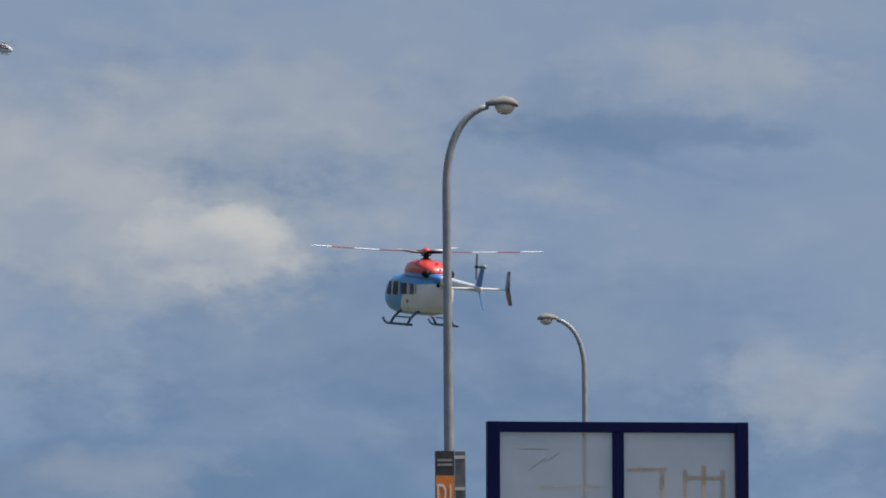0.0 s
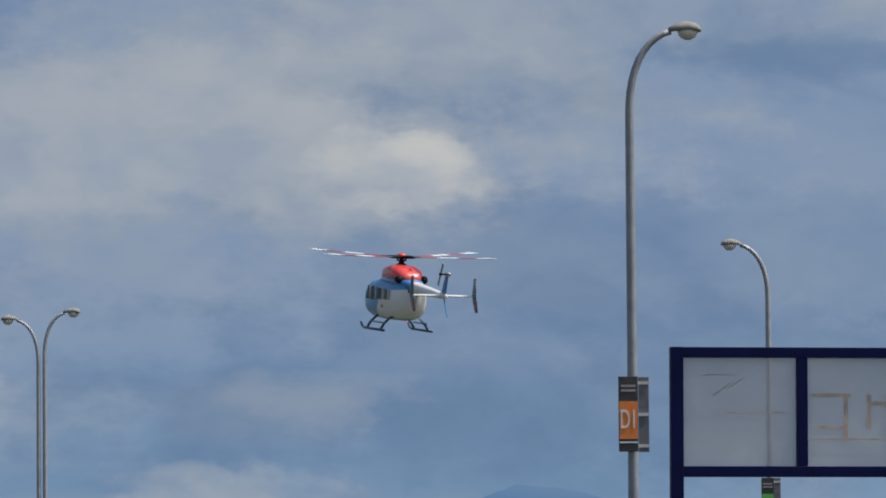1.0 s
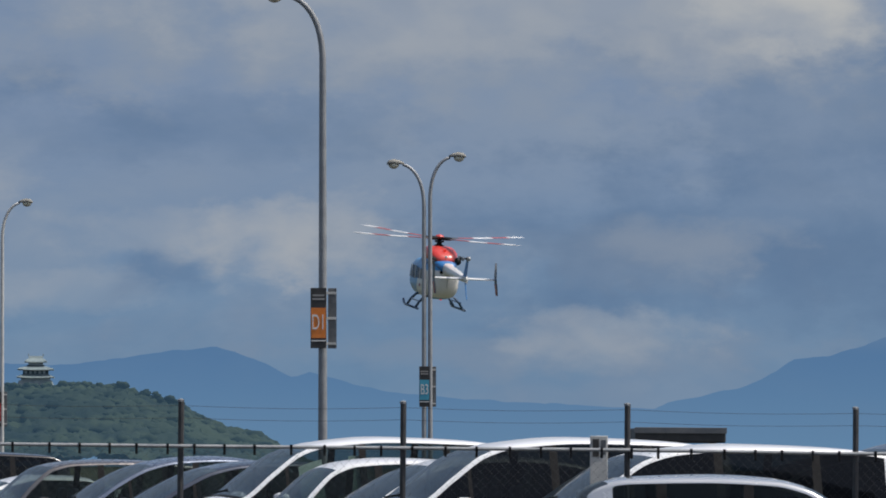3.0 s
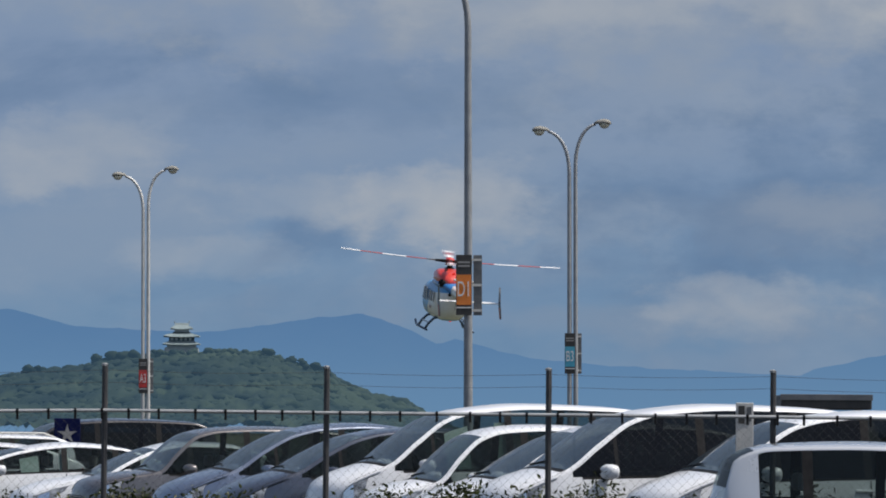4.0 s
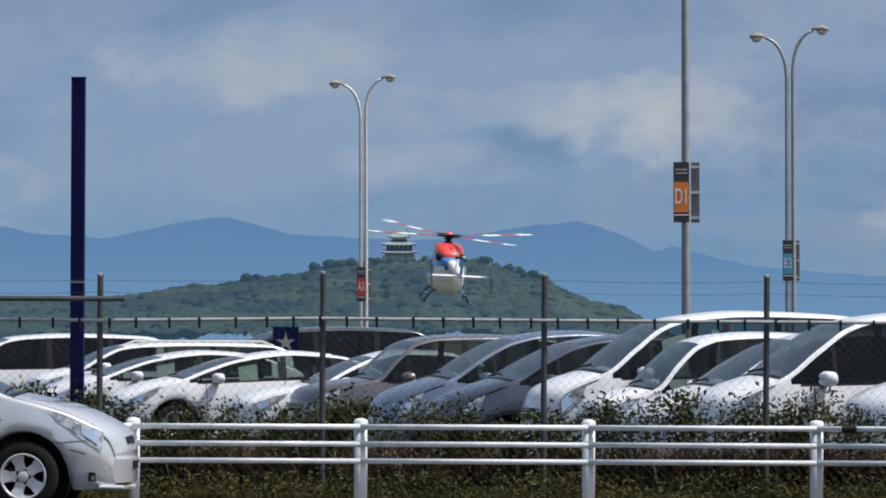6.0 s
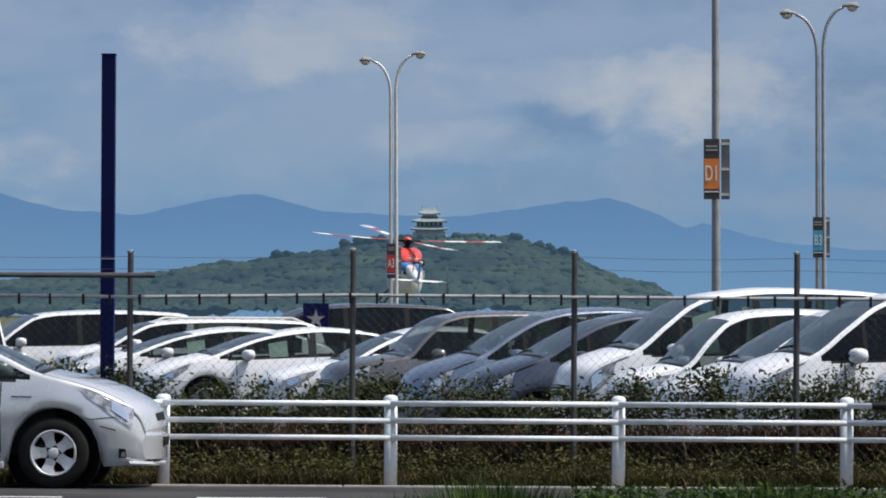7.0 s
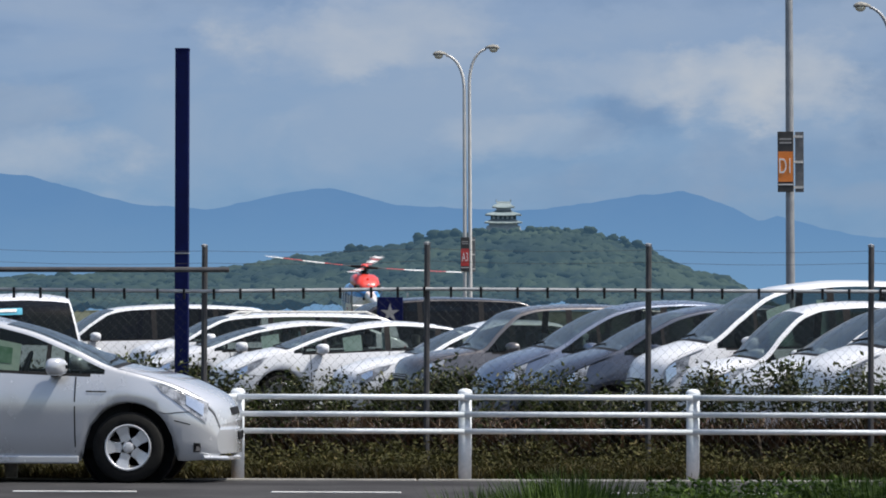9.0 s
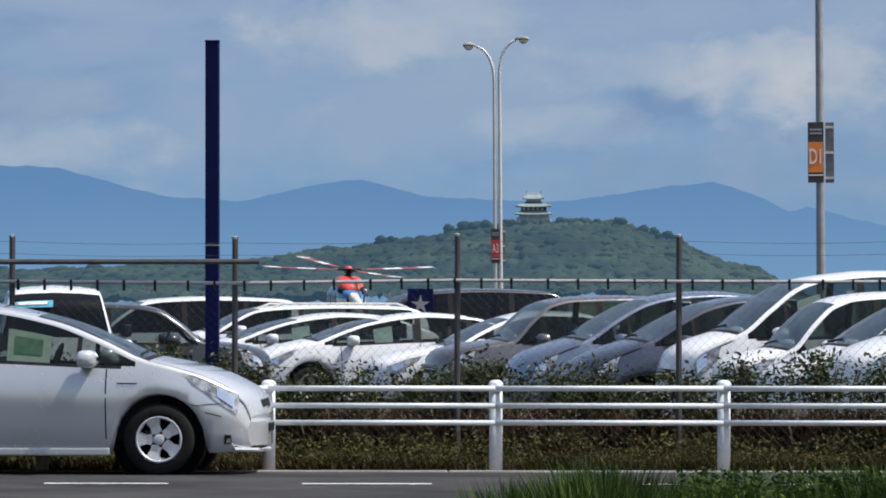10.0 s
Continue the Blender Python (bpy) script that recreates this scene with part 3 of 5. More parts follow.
def fence():
    y = 50.7
    f = thing("chain_link_fence", "chain-link fence with dark steel posts and a top rail", "fence", pose(0, y, 0), "", "structure")
    for x, z in FENCE_POSTS:
        p = part("post", tube([(x, 0, -0.3), (x, 0, 1.0), (x + 0.004, 0, z)], 0.027, 8), POST_BROWN, f)
        part("post_cap", lathe([(0.029, z - 0.015), (0.029, z + 0.004), (0.012, z + 0.012)], 8, "z"), STEEL_DULL, p).location = (x, 0, 0)
    for (x0, z0), (x1, z1) in zip(FENCE_POSTS, FENCE_POSTS[1:]):
        part("top_rail", tube([(x0, -0.03, z0 - 0.415), (x1, -0.03, z1 - 0.415)], 0.016, 8), STEEL, f)
        for k, zz in enumerate((0.05, 0.16)):
            sag = [(lerp(x0, x1, s / 6), 0, lerp(z0, z1, s / 6) - zz - 0.02 * math.sin(math.pi * s / 6)) for s in range(7)]
            part("strand_wire", tube(sag, 0.0016, 4), WIRE, f)
    rng = random.Random(8)
    x = -9.9
    while x < 12.0:
        z = along(FENCE_POSTS, x) - 0.415
        part("clip", box(x - 0.011, x + 0.011, -0.055, -0.005, z - 0.075, z + 0.022, 0.003), BLACK, f)
        x += rng.choice((0.27, 0.30, 0.33, 0.24, 0.28))
    part("brace_bar", tube([(-11.0, -0.07, 1.84), (-3.77, -0.07, 1.845)], 0.024, 8), POST_BROWN, f, "dark horizontal brace pipe")
    verts, faces = [], []
    r, top, pitch = 0.0015, 1.66, 0.085
    n = int(22.2 / pitch)
    for i in range(n):
        for s in (-1, 1):
            x0 = -10.0 + i * pitch
            # each strand runs up the fence as one slanting wire
            zt = along(FENCE_POSTS, x0) - 0.42
            dx = s * (zt - 0.05)
            xa, xb = x0, x0 + dx
            if not -10.2 < xb < 12.3:
                continue
            b = len(verts)
            for xx, zz in ((xa, 0.05), (xb, zt)):
                for ox, oy in ((r, 0), (-r * 0.5, r * 0.87), (-r * 0.5, -r * 0.87)):
                    verts.append((xx + ox, 0.02 + s * 0.002 + oy, zz))
            faces += [(b, b + 1, b + 4, b + 3), (b + 1, b + 2, b + 5, b + 4), (b + 2, b, b + 3, b + 5)]
    soup("wire_mesh", verts, faces, WIRE, f, "", False, "stuff")


def guard_rail():
    g = thing("guard_rail", "white steel pipe guard rail with three rails and round posts", "guard rail", pose(0, 49.56, 0), "", "structure")
    xs = [-3.61 + 2.005 * k for k in range(-4, 8)]
    for x in xs:
        p = part("post", tube([(x, 0, -0.3), (x, 0, 0.75)], 0.058, 16), WHITE_PAINT, g, "", True)
        c = part("post_cap", lathe([(0.064, 0.735), (0.066, 0.762), (0.05, 0.785), (0.02, 0.795)], 16, "z"), WHITE_PAINT, p, "", True)
        c.location = (x, 0, 0)
        for z in (0.72, 0.57, 0.42):
            part("clamp", box(x - 0.052, x + 0.052, -0.088, -0.04, z - 0.03, z + 0.03, 0.008), WHITE_PAINT, p)
    for a, b in zip(xs, xs[1:]):
        for z in (0.72, 0.57, 0.42):
            part("rail", tube([(a + 0.003, -0.075, z), (b - 0.003, -0.075, z)], 0.0245, 12), WHITE_PAINT, g, "", True)
    for x0 in (2.62, 3.55):
        part("rubber_band", tube([(x0, -0.075, 0.72), (x0 + 0.13, -0.075, 0.72)], 0.031, 10), BLACK, g, "dark band round the top rail")


def leaf_cloud(spots, size, rng, droop=0.3):
    """Small folded leaves about the given spots."""
    verts, faces = [], []
    for p in spots:
        d = Vector((rng.gauss(0, 1), rng.gauss(0, 1), rng.gauss(0.2, 0.7))).normalized()
        side = d.cross(Vector((rng.gauss(0, 1), rng.gauss(0, 1), rng.gauss(0, 1)))).normalized()
        l = size * rng.uniform(0.6, 1.3)
        w = l * 0.45
        nrm = d.cross(side)
        p = Vector(p)
        b = len(verts)
        verts += [p, p + d * l * 0.5 + side * w * 0.5 + nrm * w * 0.15, p + d * l, p + d * l * 0.5 - side * w * 0.5 + nrm * w * 0.15]
        faces += [(b, b + 1, b + 2), (b, b + 2, b + 3)]
    return verts, faces


def hedge():
    rng = random.Random(11)
    k = 0
    x = -9.6
    while x < 9.5:
        w = rng.uniform(0.55, 0.8)
        h = 0.905 + 0.015 * (x > 0) + rng.uniform(-0.12, 0.08)
        if -5.0 < x < -4.1:
            h = 1.02
        dens = rng.uniform(0.7, 1.15)
        if -4.9 < x < -3.2:
            dens = 1.15 if x > -4.1 else 1.3
        s = thing("hedge_shrub", "loose dark green hedge shrub with glossy leaves by the fence", "shrub", pose(x, 51.25, 0), "hedge shrubs")
        bm = bmesh.new()
        spots = []
        for j in range(9):
            ax, ay = rng.uniform(-0.5, 0.5) * w, rng.uniform(-0.22, 0.22)
            hh = h * rng.uniform(0.78, 1.0)
            mid = (ax * 0.6, ay * 0.6, hh * 0.5)
            tip = (ax * 1.15, ay * 1.1, hh)
            add_tube(bm, [(ax * 0.2, ay * 0.2, -0.05), mid, tip], [0.012, 0.008, 0.003], 4)
            for q in range(int(165 * dens)):
                t = rng.uniform(0.62, 1.05) if rng.random() < 0.86 else rng.uniform(0.3, 0.65)
                c = Vector(mid).lerp(Vector(tip), (t - 0.5) * 2) if t > 0.5 else Vector((ax * 0.4, ay * 0.4, hh * t))
                spots.append(c + Vector((rng.gauss(0, 0.085), rng.gauss(0, 0.075), rng.gauss(0, 0.05))))
        part("stem", bm, TWIG, s)
        verts, faces = leaf_cloud(spots, 0.058, rng)
        soup("leaves", verts, faces, LEAF, s, "", False, "stuff")
        x += w * 0.86
        k += 1


def grass_field(name, label, x0, x1, y0, y1, z, count, hgt, mat, rng, width=0.012, clump=0.0, shape=None):
    verts, faces = [], []
    cx = [rng.uniform(x0, x1) for _ in range(max(1, count // 40))]
    cy = [rng.uniform(y0, y1) for _ in cx]
    for k in range(count):
        if clump:
            i = rng.randrange(len(cx))
            x, y = cx[i] + rng.gauss(0, clump), cy[i] + rng.gauss(0, clump)
        else:
            x, y = rng.uniform(x0, x1), rng.uniform(y0, y1)
        if not (x0 <= x <= x1 and y0 <= y <= y1):
            continue
        h = hgt * (rng.uniform(0.45, 1.1) if clump else rng.uniform(0.75, 1.03)) * (shape(x, y) if shape else 1.0)
        if h < 0.02:
            continue
        a = rng.uniform(0, 6.28)
        lean = rng.uniform(0.1, 1.5 if clump else 0.45) * h
        dx, dy = math.cos(a), math.sin(a)
        b = len(verts)
        w = width * rng.uniform(0.6, 1.4)
        verts += [(x - dy * w, y + dx * w, z), (x + dy * w, y - dx * w, z), (x + dx * lean * 0.35 + dy * w * 0.7, y + dy * lean * 0.35 - dx * w * 0.7, z + h * 0.6),
                  (x + dx * lean * 0.35 - dy * w * 0.7, y + dy * lean * 0.35 + dx * w * 0.7, z + h * 0.6), (x + dx * lean, y + dy * lean, z + h)]
        faces += [(b, b + 1, b + 2, b + 3), (b + 3, b + 2, b + 4)]
    ob = soup(name, verts, faces, mat, None, label, False, "stuff")
    ob["category"] = "grass"


def greenery():
    rng = random.Random(21)
    grass_field("verge_grass", "rough green and dry grass along the verge", -10, 10, 49.75, 51.2, -0.05, 60000, 0.18, GRASS, rng, 0.011, 0.15)
    spots = []
    for k in range(900):
        cx, cy, cr, ch = rng.uniform(-10, 10), rng.uniform(49.9, 51.3), rng.uniform(0.06, 0.20), rng.uniform(0.08, 0.34)
        spots += [(cx + rng.gauss(0, cr), cy + rng.gauss(0, cr * 0.6), rng.uniform(-0.04, ch)) for _ in range(85)]
    verts, faces = leaf_cloud(spots, 0.050, rng)
    tagged(soup("verge_weeds", verts, faces, WEED, None, "low leafy weeds on the verge", False, "stuff"), "low leafy weeds on the verge", "weeds", "", "stuff")
    grass_field("dry_undergrowth", "dry red-brown stems and litter below the hedge", -10, 10, 51.25, 51.65, -0.05, 26000, 0.60, DRY, rng, 0.014, 0.12)
    def swell(x, y):
        g = lambda c, w: math.exp(-((x - c) / w) ** 2)
        return 0.825 + 0.11 * g(-0.36, 0.18) + 0.06 * g(0.24, 0.12) + 0.11 * g(0.95, 0.2) + 0.06 * noise.noise((x * 9.0, y, 0.4))
    grass_field("roadside_grass", "tall green grass tufts at the near roadside", -0.85, 5, 24.2, 26.2, -0.02, 40000, 0.85, TUFT, rng, 0.011, 0.0, swell)
    spots = [(rng.uniform(0.0, 5.0), rng.uniform(24.3, 26.0), 0.715 + 0.03 * rng.random() - abs(rng.gauss(0, 0.20))) for _ in range(16000)]
    verts, faces = leaf_cloud(spots, 0.036, rng)
    tagged(soup("roadside_weeds", verts, faces, TUFT, None, "", False, "stuff"), "dark leafy weeds among the roadside grass", "weeds", "", "stuff")


# ---- billboard, blue pole, small signs ----
def panel_mat():
    """Thin milky sheet: pale, lets light and large shapes through."""
    m = Nodes("milky_panel")
    v = m.coords()
    f = m.step(m.noise(v, 1.6, 5), 0.4, 0.7)
    col = m.mix(f, (0.74, 0.75, 0.76), (0.82, 0.82, 0.82))
    d = m.node("BsdfDiffuse", Color=col)
    s = m.node("BsdfTranslucent", Color=col)
    t = m.node("BsdfTransparent", Color=(0.93, 0.90, 0.86))
    a = m.node("MixShader", Fac=0.62)
    m.tree.links.new(d.outputs[0], a.inputs[1])
    m.tree.links.new(s.outputs[0], a.inputs[2])
    b = m.node("MixShader", Fac=0.52)
    m.tree.links.new(a.outputs[0], b.inputs[1])
    m.tree.links.new(t.outputs[0], b.inputs[2])
    return m.surface(b)


GHOST = rough_mat("faded_print", (0.42, 0.34, 0.27), (0.56, 0.47, 0.38), 9, 0.8)
GHOST_GREY = rough_mat("faded_outline", (0.36, 0.35, 0.34), (0.46, 0.44, 0.42), 9, 0.8)


def billboard():
    b = thing("billboard", "blank billboard with a navy steel frame and milky panels", "billboard", pose(0, 52.0, 0))
    x0, x1, top, low, w = 8.135, 10.62, 4.065, 2.85, 0.118
    for x in (x0, x1 - w):
        part("post", box(x, x + w, -0.06, 0.06, -0.2, top, 0.006), NAVY, b)
    part("top_bar", box(x0 + w, x1 - w, -0.058, 0.058, top - 0.098, top - 0.002, 0.005), NAVY, b)
    part("bottom_bar", box(x0 + w, x1 - w, -0.058, 0.058, low, low + 0.10, 0.005), NAVY, b)
    part("mullion", box(9.33, 9.43, -0.056, 0.056, low + 0.102, top - 0.10, 0.005), NAVY, b)
    pm = panel_mat()
    for a, c in ((x0 + w, 9.33), (9.43, x1 - w)):
        p = part("panel", box(a + 0.003, c - 0.003, -0.004, 0.004, low + 0.103, top - 0.101), pm, b, "milky blank panel with faded marks")
    bars = ((8.45, 8.72, 3.80, 3.815, 14), (8.52, 8.74, 3.67, 3.685, 50), (8.68, 8.83, 3.72, 3.735, 50))
    for xa, xb, za, zb, a in bars:
        part("faded_stroke", box(-(xb - xa) / 2, (xb - xa) / 2, -0.009, -0.005, -0.006, 0.006), GHOST_GREY, p, "", False, pose((xa + xb) / 2, 0, (za + zb) / 2, 0, -a + 14, 0))
    for i, (xa, xb, za, zb) in enumerate(((9.38, 9.75, 3.60, 3.635), (9.40, 9.72, 3.30, 3.33), (9.68, 9.72, 3.18, 3.60), (9.90, 9.94, 3.30, 3.62), (9.94, 10.30, 3.52, 3.56), (10.08, 10.12, 3.34, 3.66), (10.26, 10.30, 3.30, 3.62), (9.38, 10.30, 3.20, 3.215), (8.5, 9.1, 3.45, 3.46))):
        part("faded_stroke", box(xa + 0.10, xb + 0.10, -0.0075 - 0.0015 * i, -0.006 - 0.0015 * i, za, zb), GHOST, p)


def blue_pole():
    b = thing("navy_sign_pole", "tall square navy steel pole beside the parked cars", "pole", pose(-4.31, 52.0, 0))
    part("shaft", box(-0.063, 0.063, -0.063, 0.063, -0.2, 3.89, 0.008), NAVY, b)
    part("cap", box(-0.066, 0.066, -0.066, 0.066, 3.885, 3.905, 0.004), NAVY, b)
    part("joint_band", box(-0.066, 0.066, -0.066, 0.066, 2.0, 2.012), STEEL_DULL, b)


def small_signs():
    s = thing("bay_number_post", "small pale number board on a thin post", "sign", pose(4.02, 54.0, -0.1))
    part("post", tube([(0, 0, 0), (0, 0, 1.9)], 0.012, 6), STEEL, s)
    part("board", box(-0.085, 0.085, -0.03, -0.015, 1.34, 1.90, 0.006), STEEL_LIGHT, s)
    part("dark_field", box(-0.06, 0.0, -0.036, -0.029, 1.70, 1.87), SIGN_DARK, s)
    part("print_bar", box(0.02, 0.065, -0.036, -0.029, 1.72, 1.86), SIGN_BACK, s)
    k = thing("ticket_canopy", "dark flat-roofed canopy on two posts in the lot", "canopy", pose(6.6, 75.0, -0.1))
    part("roof", box(-0.6, 0.6, -0.9, 0.9, 1.93, 2.12, 0.02), SIGN_DARK, k)
    part("fascia", box(-0.61, 0.61, -0.92, -0.902, 2.05, 2.13, 0.004), SIGN_BACK, k)
    for x in (-0.5, 0.5):
        part("post", tube([(x, 0, 0), (x, 0, 1.93)], 0.04, 8), STEEL_DULL, k)
    e = thing("emblem_board", "dark blue board with a pale star-shaped emblem", "sign", pose(-4.35, 95.0, -0.16))
    part("board", box(-0.22, 0.22, -0.03, 0.0, 1.35, 1.85, 0.01), NAVY, e)
    star = []
    for i in range(10):
        r = 0.17 if i % 2 == 0 else 0.06
        star.append((r * math.sin(i * math.pi / 5), 1.58 + r * math.cos(i * math.pi / 5)))
    part("emblem", extrude_xz(star, -0.04, -0.031), SIGN_GREY, e)
    part("post", tube([(0, 0.02, 0), (0, 0.02, 1.4)], 0.03, 8), STEEL_DULL, e)


# ---- cars ----
def wheel(parent, x, y, r, side, spokes=5, detail=True):
    w = part("wheel", lathe([(r * 0.66, -0.085), (r * 0.93, -0.10), (r, -0.07), (r, 0.07), (r * 0.93, 0.10), (r * 0.66, 0.085), (r * 0.66, -0.085)], 32, "y", False), RUBBER, parent, "", True)
    w.location = (x, y, r)
    rim = lathe([(r * 0.63, 0.02), (r * 0.66, 0.088), (r * 0.60, 0.085), (r * 0.58, 0.03), (0.02, 0.025)], 32)
    part("rim", rim, BLACK if detail else STEEL_DULL, w, "", True).matrix_basis = pose(0, 0, 0, 0, 0, 0 if side > 0 else 180)
    if not detail:
        return
    sp = bmesh.new()
    for k in range(spokes):
        a = 2 * math.pi * k / spokes + 0.31
        m = pose(0, 0, 0, 0, 0, 0 if side > 0 else 180) @ Matrix.Rotation(a, 4, "Y")
        ring = []
        b = sp
        pts = [(0.055, 0.02), (0.048, r * 0.36), (0.075, r * 0.64), (-0.075, r * 0.64), (-0.048, r * 0.36), (-0.055, 0.02)]
        lo = [b.verts.new(m @ Vector((px, 0.035, pz))) for px, pz in pts]
        hi = [b.verts.new(m @ Vector((px * 0.85, 0.075 if pz < r * 0.5 else 0.088, pz))) for px, pz in pts]
        b.faces.new(hi)
        for i in range(6):
            j = (i + 1) % 6
            b.faces.new((lo[i], lo[j], hi[j], hi[i]))
    part("spokes", sp, ALLOY, w)
    ring = lathe([(r * 0.575, 0.05), (r * 0.60, 0.092), (r * 0.655, 0.092), (r * 0.66, 0.05)], 32)
    part("rim_edge", ring, ALLOY, w, "", True).matrix_basis = pose(0, 0, 0, 0, 0, 0 if side > 0 else 180)
    hub = lathe([(0.052, 0.03), (0.05, 0.078), (0.03, 0.083), (0.005, 0.083)], 16)
    part("hub_cap", hub, ALLOY, w, "", True).matrix_basis = pose(0, 0, 0, 0, 0, 0 if side > 0 else 180)


def curve(pts):
    """A smooth curve through points that never overshoots them."""
    xs, ys = [p[0] for p in pts], [p[1] for p in pts]
    n = len(xs)
    hs = [xs[i + 1] - xs[i] for i in range(n - 1)]
    sl = [(ys[i + 1] - ys[i]) / hs[i] for i in range(n - 1)]
    ms = [sl[0]] + [0.0 if sl[i - 1] * sl[i] <= 0 else 2 * sl[i - 1] * sl[i] / (sl[i - 1] + sl[i]) for i in range(1, n - 1)] + [sl[-1]]
    def at(x):
        x = min(max(x, xs[0]), xs[-1])
        i = 0
        while i < n - 2 and x > xs[i + 1]:
            i += 1
        t = (x - xs[i]) / hs[i]
        return (ys[i] * (1 + 2 * t) * (1 - t) ** 2 + hs[i] * ms[i] * t * (1 - t) ** 2 + ys[i + 1] * t * t * (3 - 2 * t) + hs[i] * ms[i + 1] * t * t * (t - 1))
    return at


# d: metres back from the nose; top: the middle line over hood, screen and roof; heights over the ground
CAR_KINDS = {
    "hatch": dict(L=4.40, W=1.745, top=[(0, 0.50), (0.03, 0.62), (0.08, 0.69), (0.24, 0.775), (0.46, 0.86), (0.70, 0.925), (1.0, 0.995), (1.34, 1.16), (1.78, 1.34), (2.29, 1.45), (2.7, 1.49), (3.4, 1.44), (4.0, 1.22), (4.3, 1.02), (4.40, 0.7)],
                  belt=[(0, 0.90), (1.0, 0.905), (2.2, 0.95), (4.4, 1.02)], ws=(1.0, 1.95), rear=(3.35, 4.12), win=(1.05, 3.75), R=0.305, wheels=(0.91, 3.60), pillars=(2.55, 3.35), quarter=1.55, tumble=0.36),
    "sedan": dict(L=4.5, W=1.7, top=[(0, 0.5), (0.04, 0.62), (0.1, 0.70), (0.3, 0.78), (0.6, 0.86), (1.1, 0.95), (1.5, 1.15), (1.95, 1.33), (2.4, 1.41), (3.0, 1.40), (3.6, 1.25), (4.0, 1.05), (4.4, 0.98), (4.5, 0.7)],
                  belt=[(0, 0.88), (1.1, 0.89), (4.5, 0.98)], ws=(1.1, 1.95), rear=(3.2, 4.0), win=(1.1, 3.5), R=0.31, wheels=(0.88, 3.5), pillars=(2.45, 3.3), quarter=0, tumble=0.36),
    "minivan": dict(L=4.45, W=1.7, top=[(0, 0.52), (0.025, 0.74), (0.06, 0.88), (0.14, 0.99), (0.35, 1.09), (0.72, 1.22), (1.1, 1.50), (1.5, 1.76), (1.85, 1.85), (2.6, 1.90), (3.6, 1.88), (4.15, 1.80), (4.3, 1.55), (4.42, 1.1), (4.45, 0.7)],
                    belt=[(0, 1.10), (0.8, 1.12), (4.4, 1.20)], ws=(0.72, 1.56), rear=(4.17, 4.38), win=(0.78, 4.05), R=0.31, wheels=(0.85, 3.60), pillars=(2.25, 3.30), quarter=1.28, tumble=0.22),
    "van": dict(L=4.6, W=1.7, top=[(0, 0.5), (0.025, 0.7), (0.06, 0.82), (0.15, 0.91), (0.4, 0.99), (0.75, 1.08), (1.1, 1.33), (1.5, 1.56), (1.9, 1.62), (2.8, 1.65), (4.0, 1.62), (4.35, 1.5), (4.5, 1.1), (4.6, 0.7)],
                belt=[(0, 1.0), (0.8, 1.02), (4.6, 1.08)], ws=(0.75, 1.56), rear=(4.2, 4.48), win=(0.8, 4.15), R=0.31, wheels=(0.83, 3.65), pillars=(2.25, 3.35), quarter=0, tumble=0.24),
    "wagon": dict(L=4.1, W=1.68, top=[(0, 0.5), (0.03, 0.66), (0.08, 0.77), (0.2, 0.87), (0.45, 0.97), (0.85, 1.10), (1.25, 1.34), (1.7, 1.55), (2.1, 1.63), (2.7, 1.66), (3.4, 1.60), (3.8, 1.45), (4.0, 1.1), (4.1, 0.7)],
                  belt=[(0, 1.0), (0.85, 1.01), (4.1, 1.09)], ws=(0.85, 1.76), rear=(3.55, 3.96), win=(0.9, 3.65), R=0.30, wheels=(0.82, 3.35), pillars=(2.35, 3.15), quarter=1.42, tumble=0.28),
    "boxy": dict(L=4.15, W=1.68, top=[(0, 0.5), (0.025, 0.68), (0.06, 0.80), (0.16, 0.90), (0.45, 0.97), (0.95, 1.05), (1.25, 1.33), (1.56, 1.57), (1.9, 1.64), (2.6, 1.66), (3.5, 1.62), (3.9, 1.5), (4.05, 1.1), (4.15, 0.7)],
                 belt=[(0, 0.97), (0.95, 0.99), (4.15, 1.05)], ws=(0.95, 1.58), rear=(3.75, 4.02), win=(1.0, 3.75), R=0.30, wheels=(0.82, 3.4), pillars=(2.25, 3.15), quarter=0, tumble=0.24),
    "kei": dict(L=3.39, W=1.475, top=[(0, 0.5), (0.02, 0.68), (0.05, 0.80), (0.12, 0.89), (0.35, 0.97), (0.66, 1.05), (0.95, 1.33), (1.22, 1.54), (1.5, 1.62), (2.1, 1.65), (2.8, 1.63), (3.15, 1.5), (3.3, 1.05), (3.39, 0.7)],
                belt=[(0, 0.98), (0.66, 0.99), (3.39, 1.04)], ws=(0.66, 1.24), rear=(2.98, 3.27), win=(0.7, 2.95), R=0.275, wheels=(0.62, 2.85), pillars=(1.75, 2.52), quarter=0, tumble=0.22),
}


